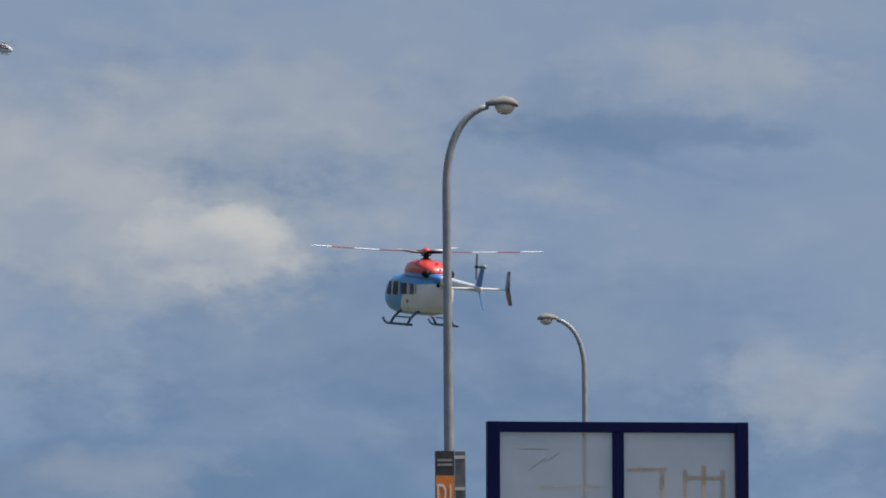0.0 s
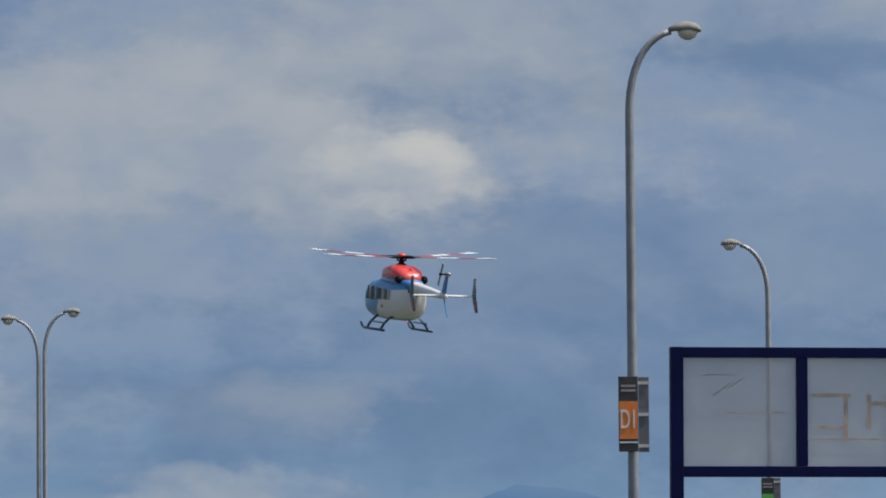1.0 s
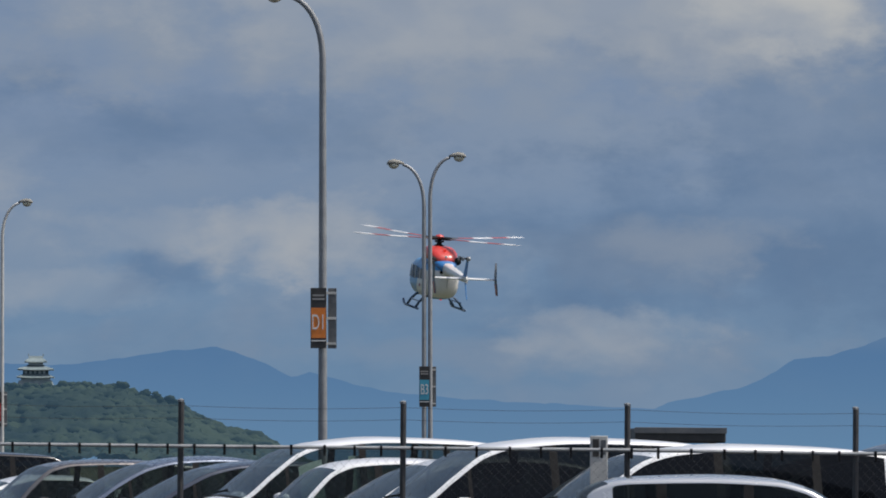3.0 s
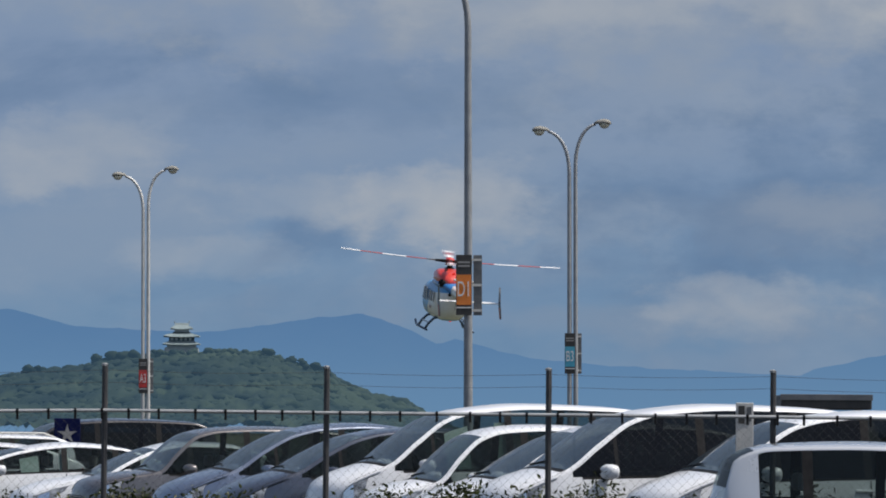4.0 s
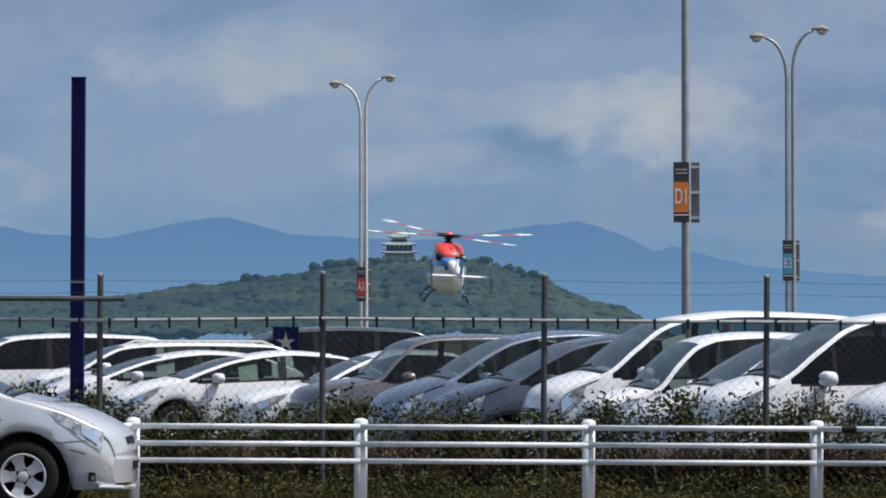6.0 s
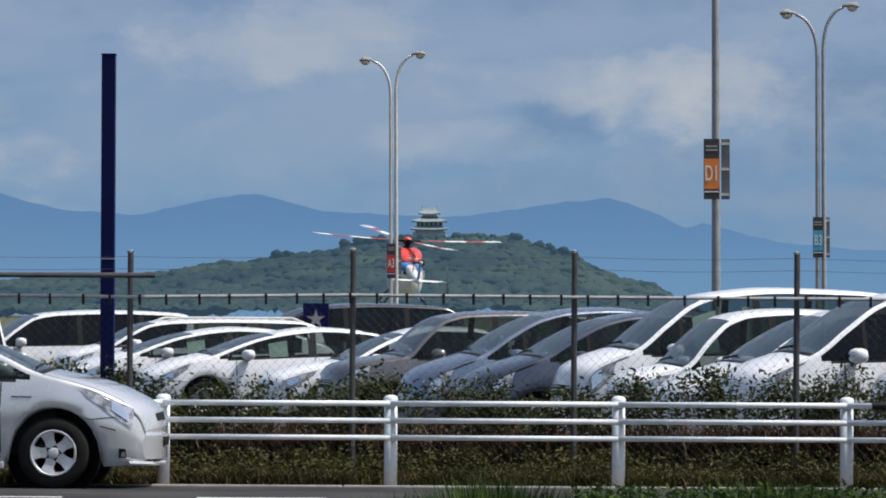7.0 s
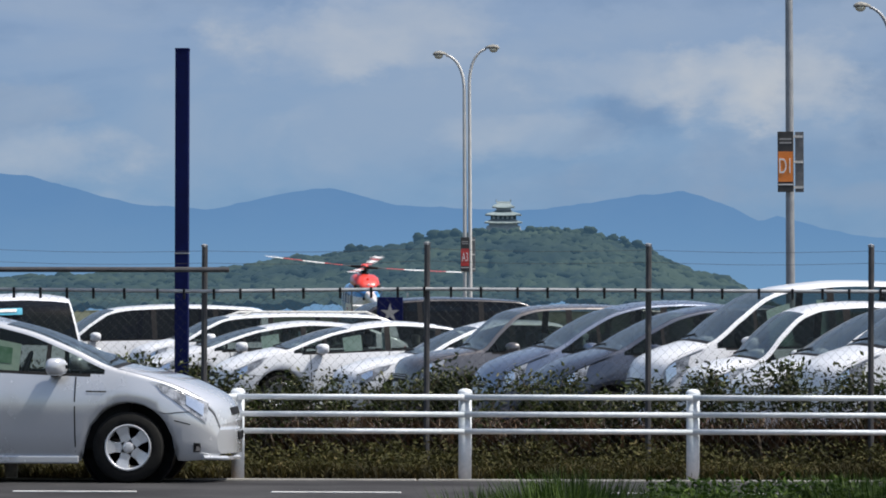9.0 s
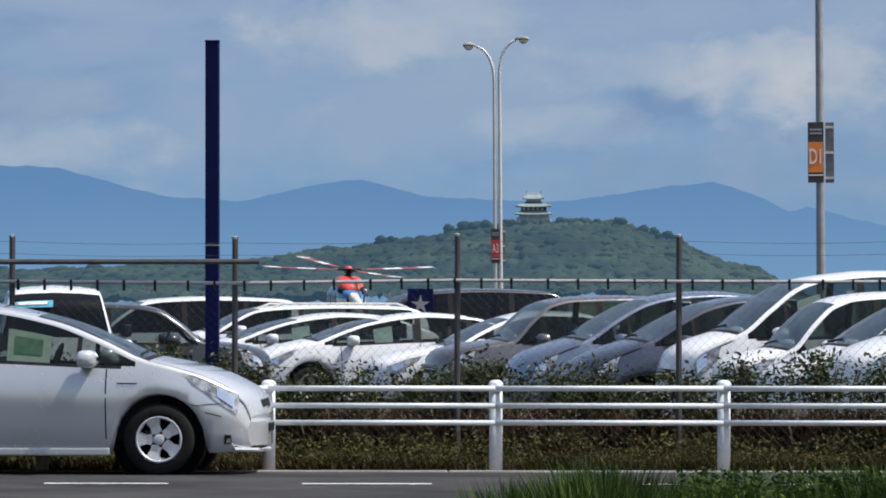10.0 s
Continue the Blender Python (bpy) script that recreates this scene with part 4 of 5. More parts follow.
def car(name, kind, H, paint, label, m, glass=GLASS, detail=False, shade=False, rack=False):
    """A car as one smooth skin of cross-sections; glass, pillars and trim are cut out of it by their stations."""
    k = CAR_KINDS[kind]
    L, W, R = k["L"], k["W"], k["R"]
    hw = W / 2
    c = thing(name, label, "car", m, "parked cars")
    X = lambda d: L / 2 - d
    (d0, d1), (r1, dt), (wa, wb) = k["ws"], k["rear"], k["win"]
    zmax, bz = max(p[1] for p in k["top"]), k["belt"][1][1] + 0.1
    grow = (H - bz) / (zmax - bz)
    top = curve([(d, z if z < bz else bz + (z - bz) * grow) for d, z in k["top"]])
    belt = curve(k["belt"])
    wide = curve([(0, 0.80), (0.05, 0.865), (0.15, 0.92), (0.4, 0.965), (1.0, 1.0), (L * 0.7, 1.0), (L - 0.3, 0.965), (L - 0.05, 0.89), (L, 0.80)])
    sweep = curve([(0, 0.27), (0.5, 0.15), (d0, 0.08), (d1, 0.06), (L * 0.55, 0.0), (r1, -0.04), (L, -0.14)])
    low = curve([(0, 0.25), (0.05, 0.21), (0.3, 0.19), (L - 0.3, 0.20), (L, 0.36)])
    crown = curve([(0, 0.03), (0.4, 0.05), (d0, 0.035), (d1, 0.03), (L * 0.55, 0.045), (L, 0.02)])

    def half(d):
        """Half a cross-section from the sill to the middle of the roof."""
        w, zt, z0 = hw * wide(d), top(d), low(d)
        zb = z0
        for dw in k["wheels"]:
            e = (R + 0.07) ** 2 - (d + sweep(d) * 0.9 - dw) ** 2
            if e > 0:
                zb = max(zb, R + math.sqrt(e))
        sh = max(min(belt(d), zt - 0.05), z0 + 0.08)
        uh = zt - sh
        slope = min(1.0, max(0.0, (top(d + 0.05) - top(d - 0.05)) / 0.1))
        za = sh + min(0.025, 0.2 * uh)
        zc = zt - min(0.016, 0.25 * uh)
        zw = min(max(za, zt - 0.032 - 0.03 * slope), zc)
        side = lambda z: w * 0.945 - k["tumble"] * (z - sh) - 0.10 * max(0.0, z - sh) ** 2
        pts = []
        for i, (f, g) in enumerate(((0.90, 0.0), (0.962, 0.12), (0.980, 0.32), (0.994, 0.54), (1.0, 0.68), (0.975, 0.86), (0.945, 1.0))):
            pts.append((w * f, max(lerp(z0, sh, g), min(zb + 0.006 * i, sh - 0.003 * (6 - i)))))
        cr = crown(d)
        yc = side(zt) - min(0.018, 0.4 * uh)
        pts += [(side(za), za), (side(zw), zw), (side(zc), zc), (yc, zt), (yc * 0.62, zt + cr * 0.62), (0.0, zt + cr)]
        return pts

    def at(d, y, z, s=1):
        return (X(d) - sweep(d) * (abs(y) / hw) ** 2.4, s * y, z)

    def skin(d, q, s, off=0.006):
        """A point of the skin: distance from the nose, place round the section, side."""
        hh = half(d)
        i = min(int(q), len(hh) - 2)
        y, z = lerp(hh[i][0], hh[i + 1][0], q - i), lerp(hh[i][1], hh[i + 1][1], q - i)
        p = Vector(at(d, y, z, s))
        return p + Vector((off * (d < 0.5), s * off * (q < 9.5), off * (q > 5.5)))

    def patch(nm, outline, s, mat, text="", off=0.006, n=6, under=None):
        """A panel laid on the skin between two edges, each (d, q) to (d, q)."""
        (a0, a1), (b0, b1) = outline
        rows = []
        for i in range(n + 1):
            t = i / n
            rows.append([skin(lerp(lerp(a0[0], a1[0], t), lerp(b0[0], b1[0], t), j / 4), lerp(lerp(a0[1], a1[1], t), lerp(b0[1], b1[1], t), j / 4), s, off) for j in range(5)])
        return part(nm, loft(rows, False, False), mat, under or c, text, True)

    # stations: close at the nose, the arches and every edge of glass
    keys = {0.0, 0.012, 0.03, 0.05, 0.085, 0.13, 0.19, 0.27, 0.36, d0 - 0.06, d0, d1, r1, dt, wa, wb, L - 0.12, L - 0.06, L - 0.02, L}
    for p in k["pillars"]:
        keys |= {p - 0.045, p + 0.045}
    if k["quarter"]:
        keys |= {k["quarter"] - 0.02, k["quarter"] + 0.02}
    ds = sorted(keys)
    extra = [d for d in np.linspace(0.4, L - 0.15, 46)]
    for dw in k["wheels"]:
        extra += [dw - sweep(dw) * 0.9 + (R + 0.07) * math.cos(math.pi * j / 12) for j in range(13)]
    for d in extra:
        if all(abs(d - e) > 0.018 for e in ds):
            ds.append(float(d))
    ds.sort()
    halves = [half(d) for d in ds]
    grid = [[at(d, y, z) for y, z in hh] + [at(d, y, z, -1) for y, z in hh[-2::-1]] for d, hh in zip(ds, halves)]
    n = len(grid[0])
    regions = {}
    for i, (a, b) in enumerate(zip(ds, ds[1:])):
        mid = (a + b) / 2
        for j in range(n - 1):
            jj = j if j < 12 else 23 - j
            left = j < 12
            r = "body"
            seen = max(halves[i][8][1] - halves[i][7][1], halves[i + 1][8][1] - halves[i + 1][7][1]) > 0.004
            if jj == 7 and wa < mid < wb and seen:
                r = ("near_" if left else "far_") + "window"
                if any(abs(mid - p) < 0.045 for p in k["pillars"]) or (k["quarter"] and abs(mid - k["quarter"]) < 0.02):
                    r = "frame"
            elif jj == 6 and wa + 0.1 < mid < wb:
                r = "frame"
            elif jj >= 10 and d0 < mid < d1:
                r = "windscreen"
            elif jj >= 10 and r1 < mid < dt:
                r = "rear_window"
            elif jj >= 10 and d0 - 0.06 < mid < d0:
                r = "frame"
            elif jj >= 11 and 0.012 < mid < 0.03:
                r = "grille"
            regions.setdefault(r, []).append((i, j))
    mats = {"body": paint, "near_window": glass, "far_window": glass, "frame": BLACK, "windscreen": SCREEN_GLASS, "rear_window": glass, "grille": BLACK}
    names = {"near_window": "side_window", "far_window": "side_window", "frame": "window_trim"}
    for r, cells in regions.items():
        ids, verts, faces = {}, [], []
        for i, j in cells:
            f = []
            for key in ((i, j), (i, j + 1), (i + 1, j + 1), (i + 1, j)):
                if key not in ids:
                    ids[key] = len(verts)
                    verts.append(grid[key[0]][key[1]])
                f.append(ids[key])
            faces.append(f)
        if r == "body":
            for i in (0, len(ds) - 1):
                b, hh = len(verts), halves[i]
                for j in range(11):
                    for q in range(-5, 6):
                        lift = (1 - (q / 5) ** 2) * crown(ds[i]) if j == 10 else 0.0
                        verts.append(at(ds[i], hh[j][0] * abs(q) / 5, hh[j][1] + lift, 1 if q > 0 else -1))
                faces += [(b + 11 * j + q, b + 11 * j + q + 1, b + 11 * j + q + 12, b + 11 * j + q + 11) for j in range(10) for q in range(10)]
        soup(names.get(r, r), verts, faces, mats[r], c, "", True)
    # inside: floor, dashboard, seats, wheel
    part("cabin_floor", box(X(L - 0.35), X(d0 - 0.1), -hw * 0.80, hw * 0.80, 0.28, belt(d0) - 0.22, 0.02), BLACK, c)
    part("underbody", box(X(L - 0.2), X(0.22), -hw * 0.60, hw * 0.60, 0.20, 0.55, 0.02), BLACK, c)
    part("dashboard", box(X(d0 + 0.62), X(d0 + 0.16), -hw * 0.78, hw * 0.78, belt(d0) - 0.24, belt(d0) + 0.005, 0.03), BLACK, c)
    bh = belt(d1)
    for d in (d1 + 0.30, d1 + 1.18):
        for y in (-0.34, 0.34):
            bm = add_box(bmesh.new(), X(d) - 0.10, X(d) + 0.04, y - 0.22, y + 0.22, 0.42, bh + 0.07, 0.05)
            add_box(bm, X(d) - 0.14, X(d) - 0.04, y - 0.12, y + 0.12, bh + 0.11, bh + 0.27, 0.04)
            part("seat", bm, SEAT, c)
    sw = part("steering_wheel", lathe([(0.17, -0.012), (0.185, 0), (0.17, 0.012), (0.155, 0)], 18, "x"), BLACK, c)
    sw.matrix_basis = pose(X(d1 - 0.1), -0.36, bh + 0.02, 0, 20, 0)
    if shade:
        for a, b in ((d1 - 0.12, d1 + 0.18), (d1 + 0.52, d1 + 0.66)):
            patch("sun_shade", (((a, 7.06), (b, 7.06)), ((a, 7.85), (b, 7.85))), 1, SHADE, "pale green window shade", -0.03)
    # outside: mirrors, handles, gaps, lamps, wheels
    for s in (-1, 1):
        dm = wa + (0.46 if kind == "hatch" else 0.40)
        zm, ym = belt(dm) + 0.075, s * (hw + 0.09)
        rings = []
        for o, f in ((0.095, 0.25), (0.075, 0.72), (0.03, 1.0), (-0.03, 1.0), (-0.055, 0.93)):
            rings.append([(X(dm) + o - 0.03 * abs(math.cos(a)), ym + 0.115 * f * math.copysign(abs(math.cos(a)) ** 0.75, math.cos(a)), zm + 0.078 * f * math.copysign(abs(math.sin(a)) ** 0.75, math.sin(a))) for a in [2 * math.pi * q / 16 for q in range(16)]])
        mr = part("door_mirror", loft(rings), paint, c, "", True)
        ya = s * hw * 0.90
        part("mirror_arm", box(X(dm) - 0.05, X(dm) + 0.03, min(ya, ym), max(ya, ym), zm - 0.085, zm - 0.045, 0.01), BLACK, mr)
        for d in (k["pillars"][0] - 0.14, k["pillars"][1] - 0.10):
            y0 = skin(d, 5.2, s, 0.0)
            part("door_handle", box(X(d + 0.19), X(d), y0[1] - 0.02, y0[1] + 0.02, y0[2] - 0.018, y0[2] + 0.014, 0.01), paint, c)
        for d in (wa + 0.24, k["pillars"][0] + 0.01, k["pillars"][1] + 0.22):
            patch("door_gap", (((d, 0.9), (d, 5.95)), ((d + 0.011, 0.9), (d + 0.011, 5.95))), s, BLACK, "", 0.003)
        patch("hood_gap", (((0.16, 9.8), (d0 - 0.06, 9.7)), ((0.16, 9.95), (d0 - 0.06, 9.85))), s, BLACK, "", 0.003)
        patch("bumper_gap", (((0.22, 4.6), (0.5, 3.6)), ((0.22, 4.68), (0.5, 3.68))), s, BLACK, "", 0.003)
        part("sill_trim", box(X(k["wheels"][1] - 0.42), X(k["wheels"][0] + 0.42), s * hw * 0.93 - 0.03, s * hw * 0.93 + 0.03, 0.165, 0.235, 0.015), paint, c)
        if kind in ("hatch", "sedan"):
            lamp = patch("headlamp", (((0.07, 4.2), (0.50, 5.5)), ((0.08, 9.0), (0.62, 6.5))), s, LENS, "clear headlamp", 0.006, 10)
            patch("reflector", (((0.10, 4.8), (0.26, 5.2)), ((0.11, 6.4), (0.28, 6.2))), s, CHROME, "", 0.010, 6, lamp)
        else:
            lamp = patch("headlamp", (((0.05, 4.2), (0.32, 4.9)), ((0.07, 6.9), (0.42, 6.6))), s, LENS, "clear headlamp", 0.006, 10)
            patch("reflector", (((0.08, 4.7), (0.19, 4.9)), ((0.09, 6.3), (0.20, 6.3))), s, CHROME, "", 0.010, 6, lamp)
        fog = patch("fog_recess", (((0.12, 1.1), (0.19, 1.1)), ((0.12, 1.9), (0.18, 1.9))), s, BLACK)
        patch("fog_lamp", (((0.13, 1.2), (0.17, 1.2)), ((0.13, 1.6), (0.16, 1.6))), s, CHROME, "", 0.010, 4, fog)
        tl = patch("tail_lamp", (((L - 0.15, 3.4), (L - 0.04, 3.4)), ((L - 0.16, 6.1), (L - 0.05, 6.0))), s, TAIL_RED, "red tail lamp", 0.008)
        if kind == "kei":
            patch("indicator", (((L - 0.15, 5.2), (L - 0.05, 5.2)), ((L - 0.15, 6.0), (L - 0.06, 6.0))), s, AMBER, "amber indicator lens", 0.013, 6, tl)
            patch("reverse_lamp", (((L - 0.15, 4.7), (L - 0.05, 4.7)), ((L - 0.15, 5.2), (L - 0.05, 5.2))), s, SIGN_WHITE, "", 0.013, 6, tl)
        for bar in () if kind == "hatch" else ((0.018, 0.0205), (0.0235, 0.026)):
            patch("grille_bar", (((bar[0], 10.9), (bar[0], 12)), ((bar[1], 10.9), (bar[1], 12))), s, STEEL_LIGHT, "", 0.008)
        for d in k["wheels"]:
            well = part("wheel_well", lathe([(R + 0.10, 0.0), (R + 0.10, -0.30), (0.05, -0.30)], 32, "y", False), BLACK, c)
            well.matrix_basis = pose(X(d), s * (hw - 0.035), R + 0.01, 0, 0, 0 if s > 0 else 180)
            wheel(c, X(d), s * (hw - 0.115), R, s, 5, detail)
    part("lower_grille", box(X(0.10), X(-0.004), -hw * 0.28, hw * 0.28, 0.36, 0.44, 0.015), BLACK, c)
    part("wiper", tube([skin(d0 + 0.05, 10.6, -1, 0.012), skin(d0 + 0.07, 11.9, 1, 0.016)], 0.008, 5), BLACK, c)
    if rack:
        for s in (-1, 1):
            part("roof_rail", tube([skin(d, 10.2, s, z) for d, z in ((d1 + 0.2, 0.0), (d1 + 0.4, 0.06), (r1 - 0.3, 0.06), (r1 - 0.1, 0.0))], 0.018, 8), STEEL_LIGHT, c)
    return c, patch


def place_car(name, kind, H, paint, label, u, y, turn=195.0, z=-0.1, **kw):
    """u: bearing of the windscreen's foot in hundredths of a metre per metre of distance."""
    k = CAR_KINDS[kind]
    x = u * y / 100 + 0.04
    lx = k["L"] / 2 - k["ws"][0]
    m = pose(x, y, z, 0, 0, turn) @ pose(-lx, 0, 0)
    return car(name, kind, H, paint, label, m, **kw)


def cars():
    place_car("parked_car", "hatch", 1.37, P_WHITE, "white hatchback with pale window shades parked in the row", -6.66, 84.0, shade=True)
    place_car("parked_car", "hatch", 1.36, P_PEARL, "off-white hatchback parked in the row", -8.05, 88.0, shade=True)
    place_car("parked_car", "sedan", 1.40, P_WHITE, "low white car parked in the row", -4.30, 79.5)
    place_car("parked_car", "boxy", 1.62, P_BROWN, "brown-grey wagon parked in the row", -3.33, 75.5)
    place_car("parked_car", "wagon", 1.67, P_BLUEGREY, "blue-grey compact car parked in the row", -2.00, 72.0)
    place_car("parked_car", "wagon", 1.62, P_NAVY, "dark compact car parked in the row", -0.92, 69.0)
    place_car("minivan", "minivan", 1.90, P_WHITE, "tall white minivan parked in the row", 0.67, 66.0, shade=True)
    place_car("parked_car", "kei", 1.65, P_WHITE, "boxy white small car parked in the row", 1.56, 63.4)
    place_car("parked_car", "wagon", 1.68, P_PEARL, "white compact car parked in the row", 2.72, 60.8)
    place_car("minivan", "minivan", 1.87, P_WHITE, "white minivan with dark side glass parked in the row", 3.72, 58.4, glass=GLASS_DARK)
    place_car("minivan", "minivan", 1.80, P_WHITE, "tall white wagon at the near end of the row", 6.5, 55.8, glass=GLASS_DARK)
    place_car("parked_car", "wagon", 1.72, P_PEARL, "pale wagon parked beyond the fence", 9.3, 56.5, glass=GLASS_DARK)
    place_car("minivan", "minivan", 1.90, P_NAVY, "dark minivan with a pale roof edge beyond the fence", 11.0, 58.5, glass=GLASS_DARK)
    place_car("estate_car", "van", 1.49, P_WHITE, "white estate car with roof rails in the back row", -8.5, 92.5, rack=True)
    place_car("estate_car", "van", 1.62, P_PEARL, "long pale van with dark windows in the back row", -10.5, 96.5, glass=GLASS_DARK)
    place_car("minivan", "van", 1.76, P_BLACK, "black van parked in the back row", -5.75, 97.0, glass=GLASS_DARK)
    c, lay = car("small_van", "kei", 1.72, P_WHITE, "white small van seen from behind, a notice in its rear window", pose(-7.05, 63.2, -0.1, 0, 0, 98), glass=GLASS_DARK)
    note = lay("notice", (((3.135, 10.3), (3.135, 11.9)), ((3.185, 10.3), (3.185, 11.9))), 1, SIGN_CYAN, "blue and white notice", 0.0)
    note.location = (-0.03, 0, 0.01)
    lay("notice_print", (((3.15, 10.5), (3.15, 11.7)), ((3.172, 10.5), (3.172, 11.7))), 1, SIGN_WHITE, "", 0.0, 6, note).location = (-0.006, 0, 0.002)
    # on the road before the rail
    p, lay = car("silver_hatchback", "hatch", 1.45, P_SILVER, "silver hatchback standing at the kerb by the guard rail", pose(-5.73, 48.87, 0), glass=GLASS_MID, detail=True)
    sheet = lay("window_poster", (((1.80, 7.04), (2.20, 7.04)), ((1.80, 7.75), (2.20, 7.75))), -1, POSTER, "pale poster with a green drawing", -0.012)
    lay("poster_drawing", (((1.87, 7.2), (2.13, 7.2)), ((1.87, 7.6), (2.13, 7.6))), -1, POSTER_GREEN, "", -0.008, 6, sheet)
    lip = [(2.20, -0.30, 0.215), (2.12, -0.60, 0.21), (1.93, -0.80, 0.22)]
    part("bumper_lip", tube(lip, 0.02, 8), P_SILVER, p)
    lay("bumper_slit", (((0.20, 3.35), (0.36, 3.30)), ((0.20, 3.48), (0.36, 3.42))), -1, BLACK)
    lay("side_badge", (((1.02, 4.78), (1.20, 4.78)), ((1.02, 4.87), (1.20, 4.87))), -1, BLACK)
    car("silver_small_car", "kei", 1.50, P_SILVER, "silver small car with amber and red tail lamps at the kerb", pose(4.94, 48.77, -0.1), detail=True)


POSTER = rough_mat("poster_paper", (0.50, 0.60, 0.48), (0.62, 0.70, 0.58), 6, 0.7)
POSTER_GREEN = rough_mat("poster_print", (0.10, 0.25, 0.12), (0.22, 0.36, 0.24), 14, 0.7)


# ---- helicopter ----
def livery(name, main, second):
    """Hull in one colour, nose, roof and keel in another."""
    m = Nodes(name)
    v = m.coords()
    s = m.node("SeparateXYZ", Vector=v)
    x, z = s.outputs[0], s.outputs[2]
    sweep = m.math("ADD", x, m.math("MULTIPLY", m.math("ADD", z, 2.0), 0.55))
    nose = m.step(sweep, 0.55, 0.60)
    roof = m.step(m.math("ADD", z, m.math("MULTIPLY", x, 0.06)), -1.58, -1.56)
    keel = m.step(z, -2.78, -2.81)
    f = m.math("MAXIMUM", m.math("MAXIMUM", nose, roof), keel)
    grime = m.step(m.noise(v, 2.5, 5), 0.45, 0.75)
    col = m.mix(f, main, second)
    col = m.mix(m.math("MULTIPLY", grime, 0.15), col, (0.35, 0.32, 0.27))
    p = m.node("BsdfPrincipled", Base_Color=col, Roughness=0.32)
    p.inputs["Coat Weight"].default_value = 0.3
    return m.surface(p)


def banded_blade():
    """Blade: white and red bands outboard, dark root."""
    m = Nodes("rotor_blade_paint")
    v = m.coords()
    x = m.node("SeparateXYZ", Vector=v).outputs[0]
    def band(a, b):
        return m.math("MULTIPLY", m.step(x, a - 0.01, a + 0.01), m.step(x, b + 0.01, b - 0.01))
    red = (0.34, 0.05, 0.045)
    col = m.mix(band(1.2, 2.2), (0.05, 0.05, 0.055), red)
    col = m.mix(band(2.2, 3.4), col, (0.80, 0.80, 0.80))
    col = m.mix(band(3.4, 4.5), col, red)
    col = m.mix(band(4.5, 5.6), col, (0.80, 0.80, 0.80))
    dirt = m.noise(v, 8, 3)
    col = m.mix(m.math("MULTIPLY", dirt, 0.15), col, (0.1, 0.1, 0.1))
    p = m.node("BsdfPrincipled", Base_Color=col, Roughness=0.45)
    return m.surface(p)


HELI_RED = paint_mat("helicopter_red", (0.62, 0.035, 0.022), 0.0, 0.35)
HELI_BLUE = paint_mat("helicopter_blue", (0.022, 0.17, 0.44), 0.0, 0.35)
HELI_SKID = paint_mat("helicopter_dark_blue", (0.014, 0.055, 0.12), 0.0, 0.4)
HELI_DULL = paint_mat("helicopter_dull_red", (0.30, 0.07, 0.07), 0.0, 0.45)
HELI_TAIL = paint_mat("far_helicopter_red", (0.55, 0.10, 0.09), 0.0, 0.4)
HELI_WHITE = paint_mat("helicopter_white", (0.72, 0.72, 0.70), 0.0, 0.35)
BEACON = glow_mat("red_beacon", (1.0, 0.06, 0.05), 0.7)


def sect(x, zc, hw, hh, e=2.6, n=24):
    """A rounded section of a hull."""
    pts = []
    for k in range(n):
        a = 2 * math.pi * k / n
        c, s = math.cos(a), math.sin(a)
        pts.append((x, hw * math.copysign(abs(c) ** (2 / e), c), zc + hh * math.copysign(abs(s) ** (2 / e), s)))
    return pts


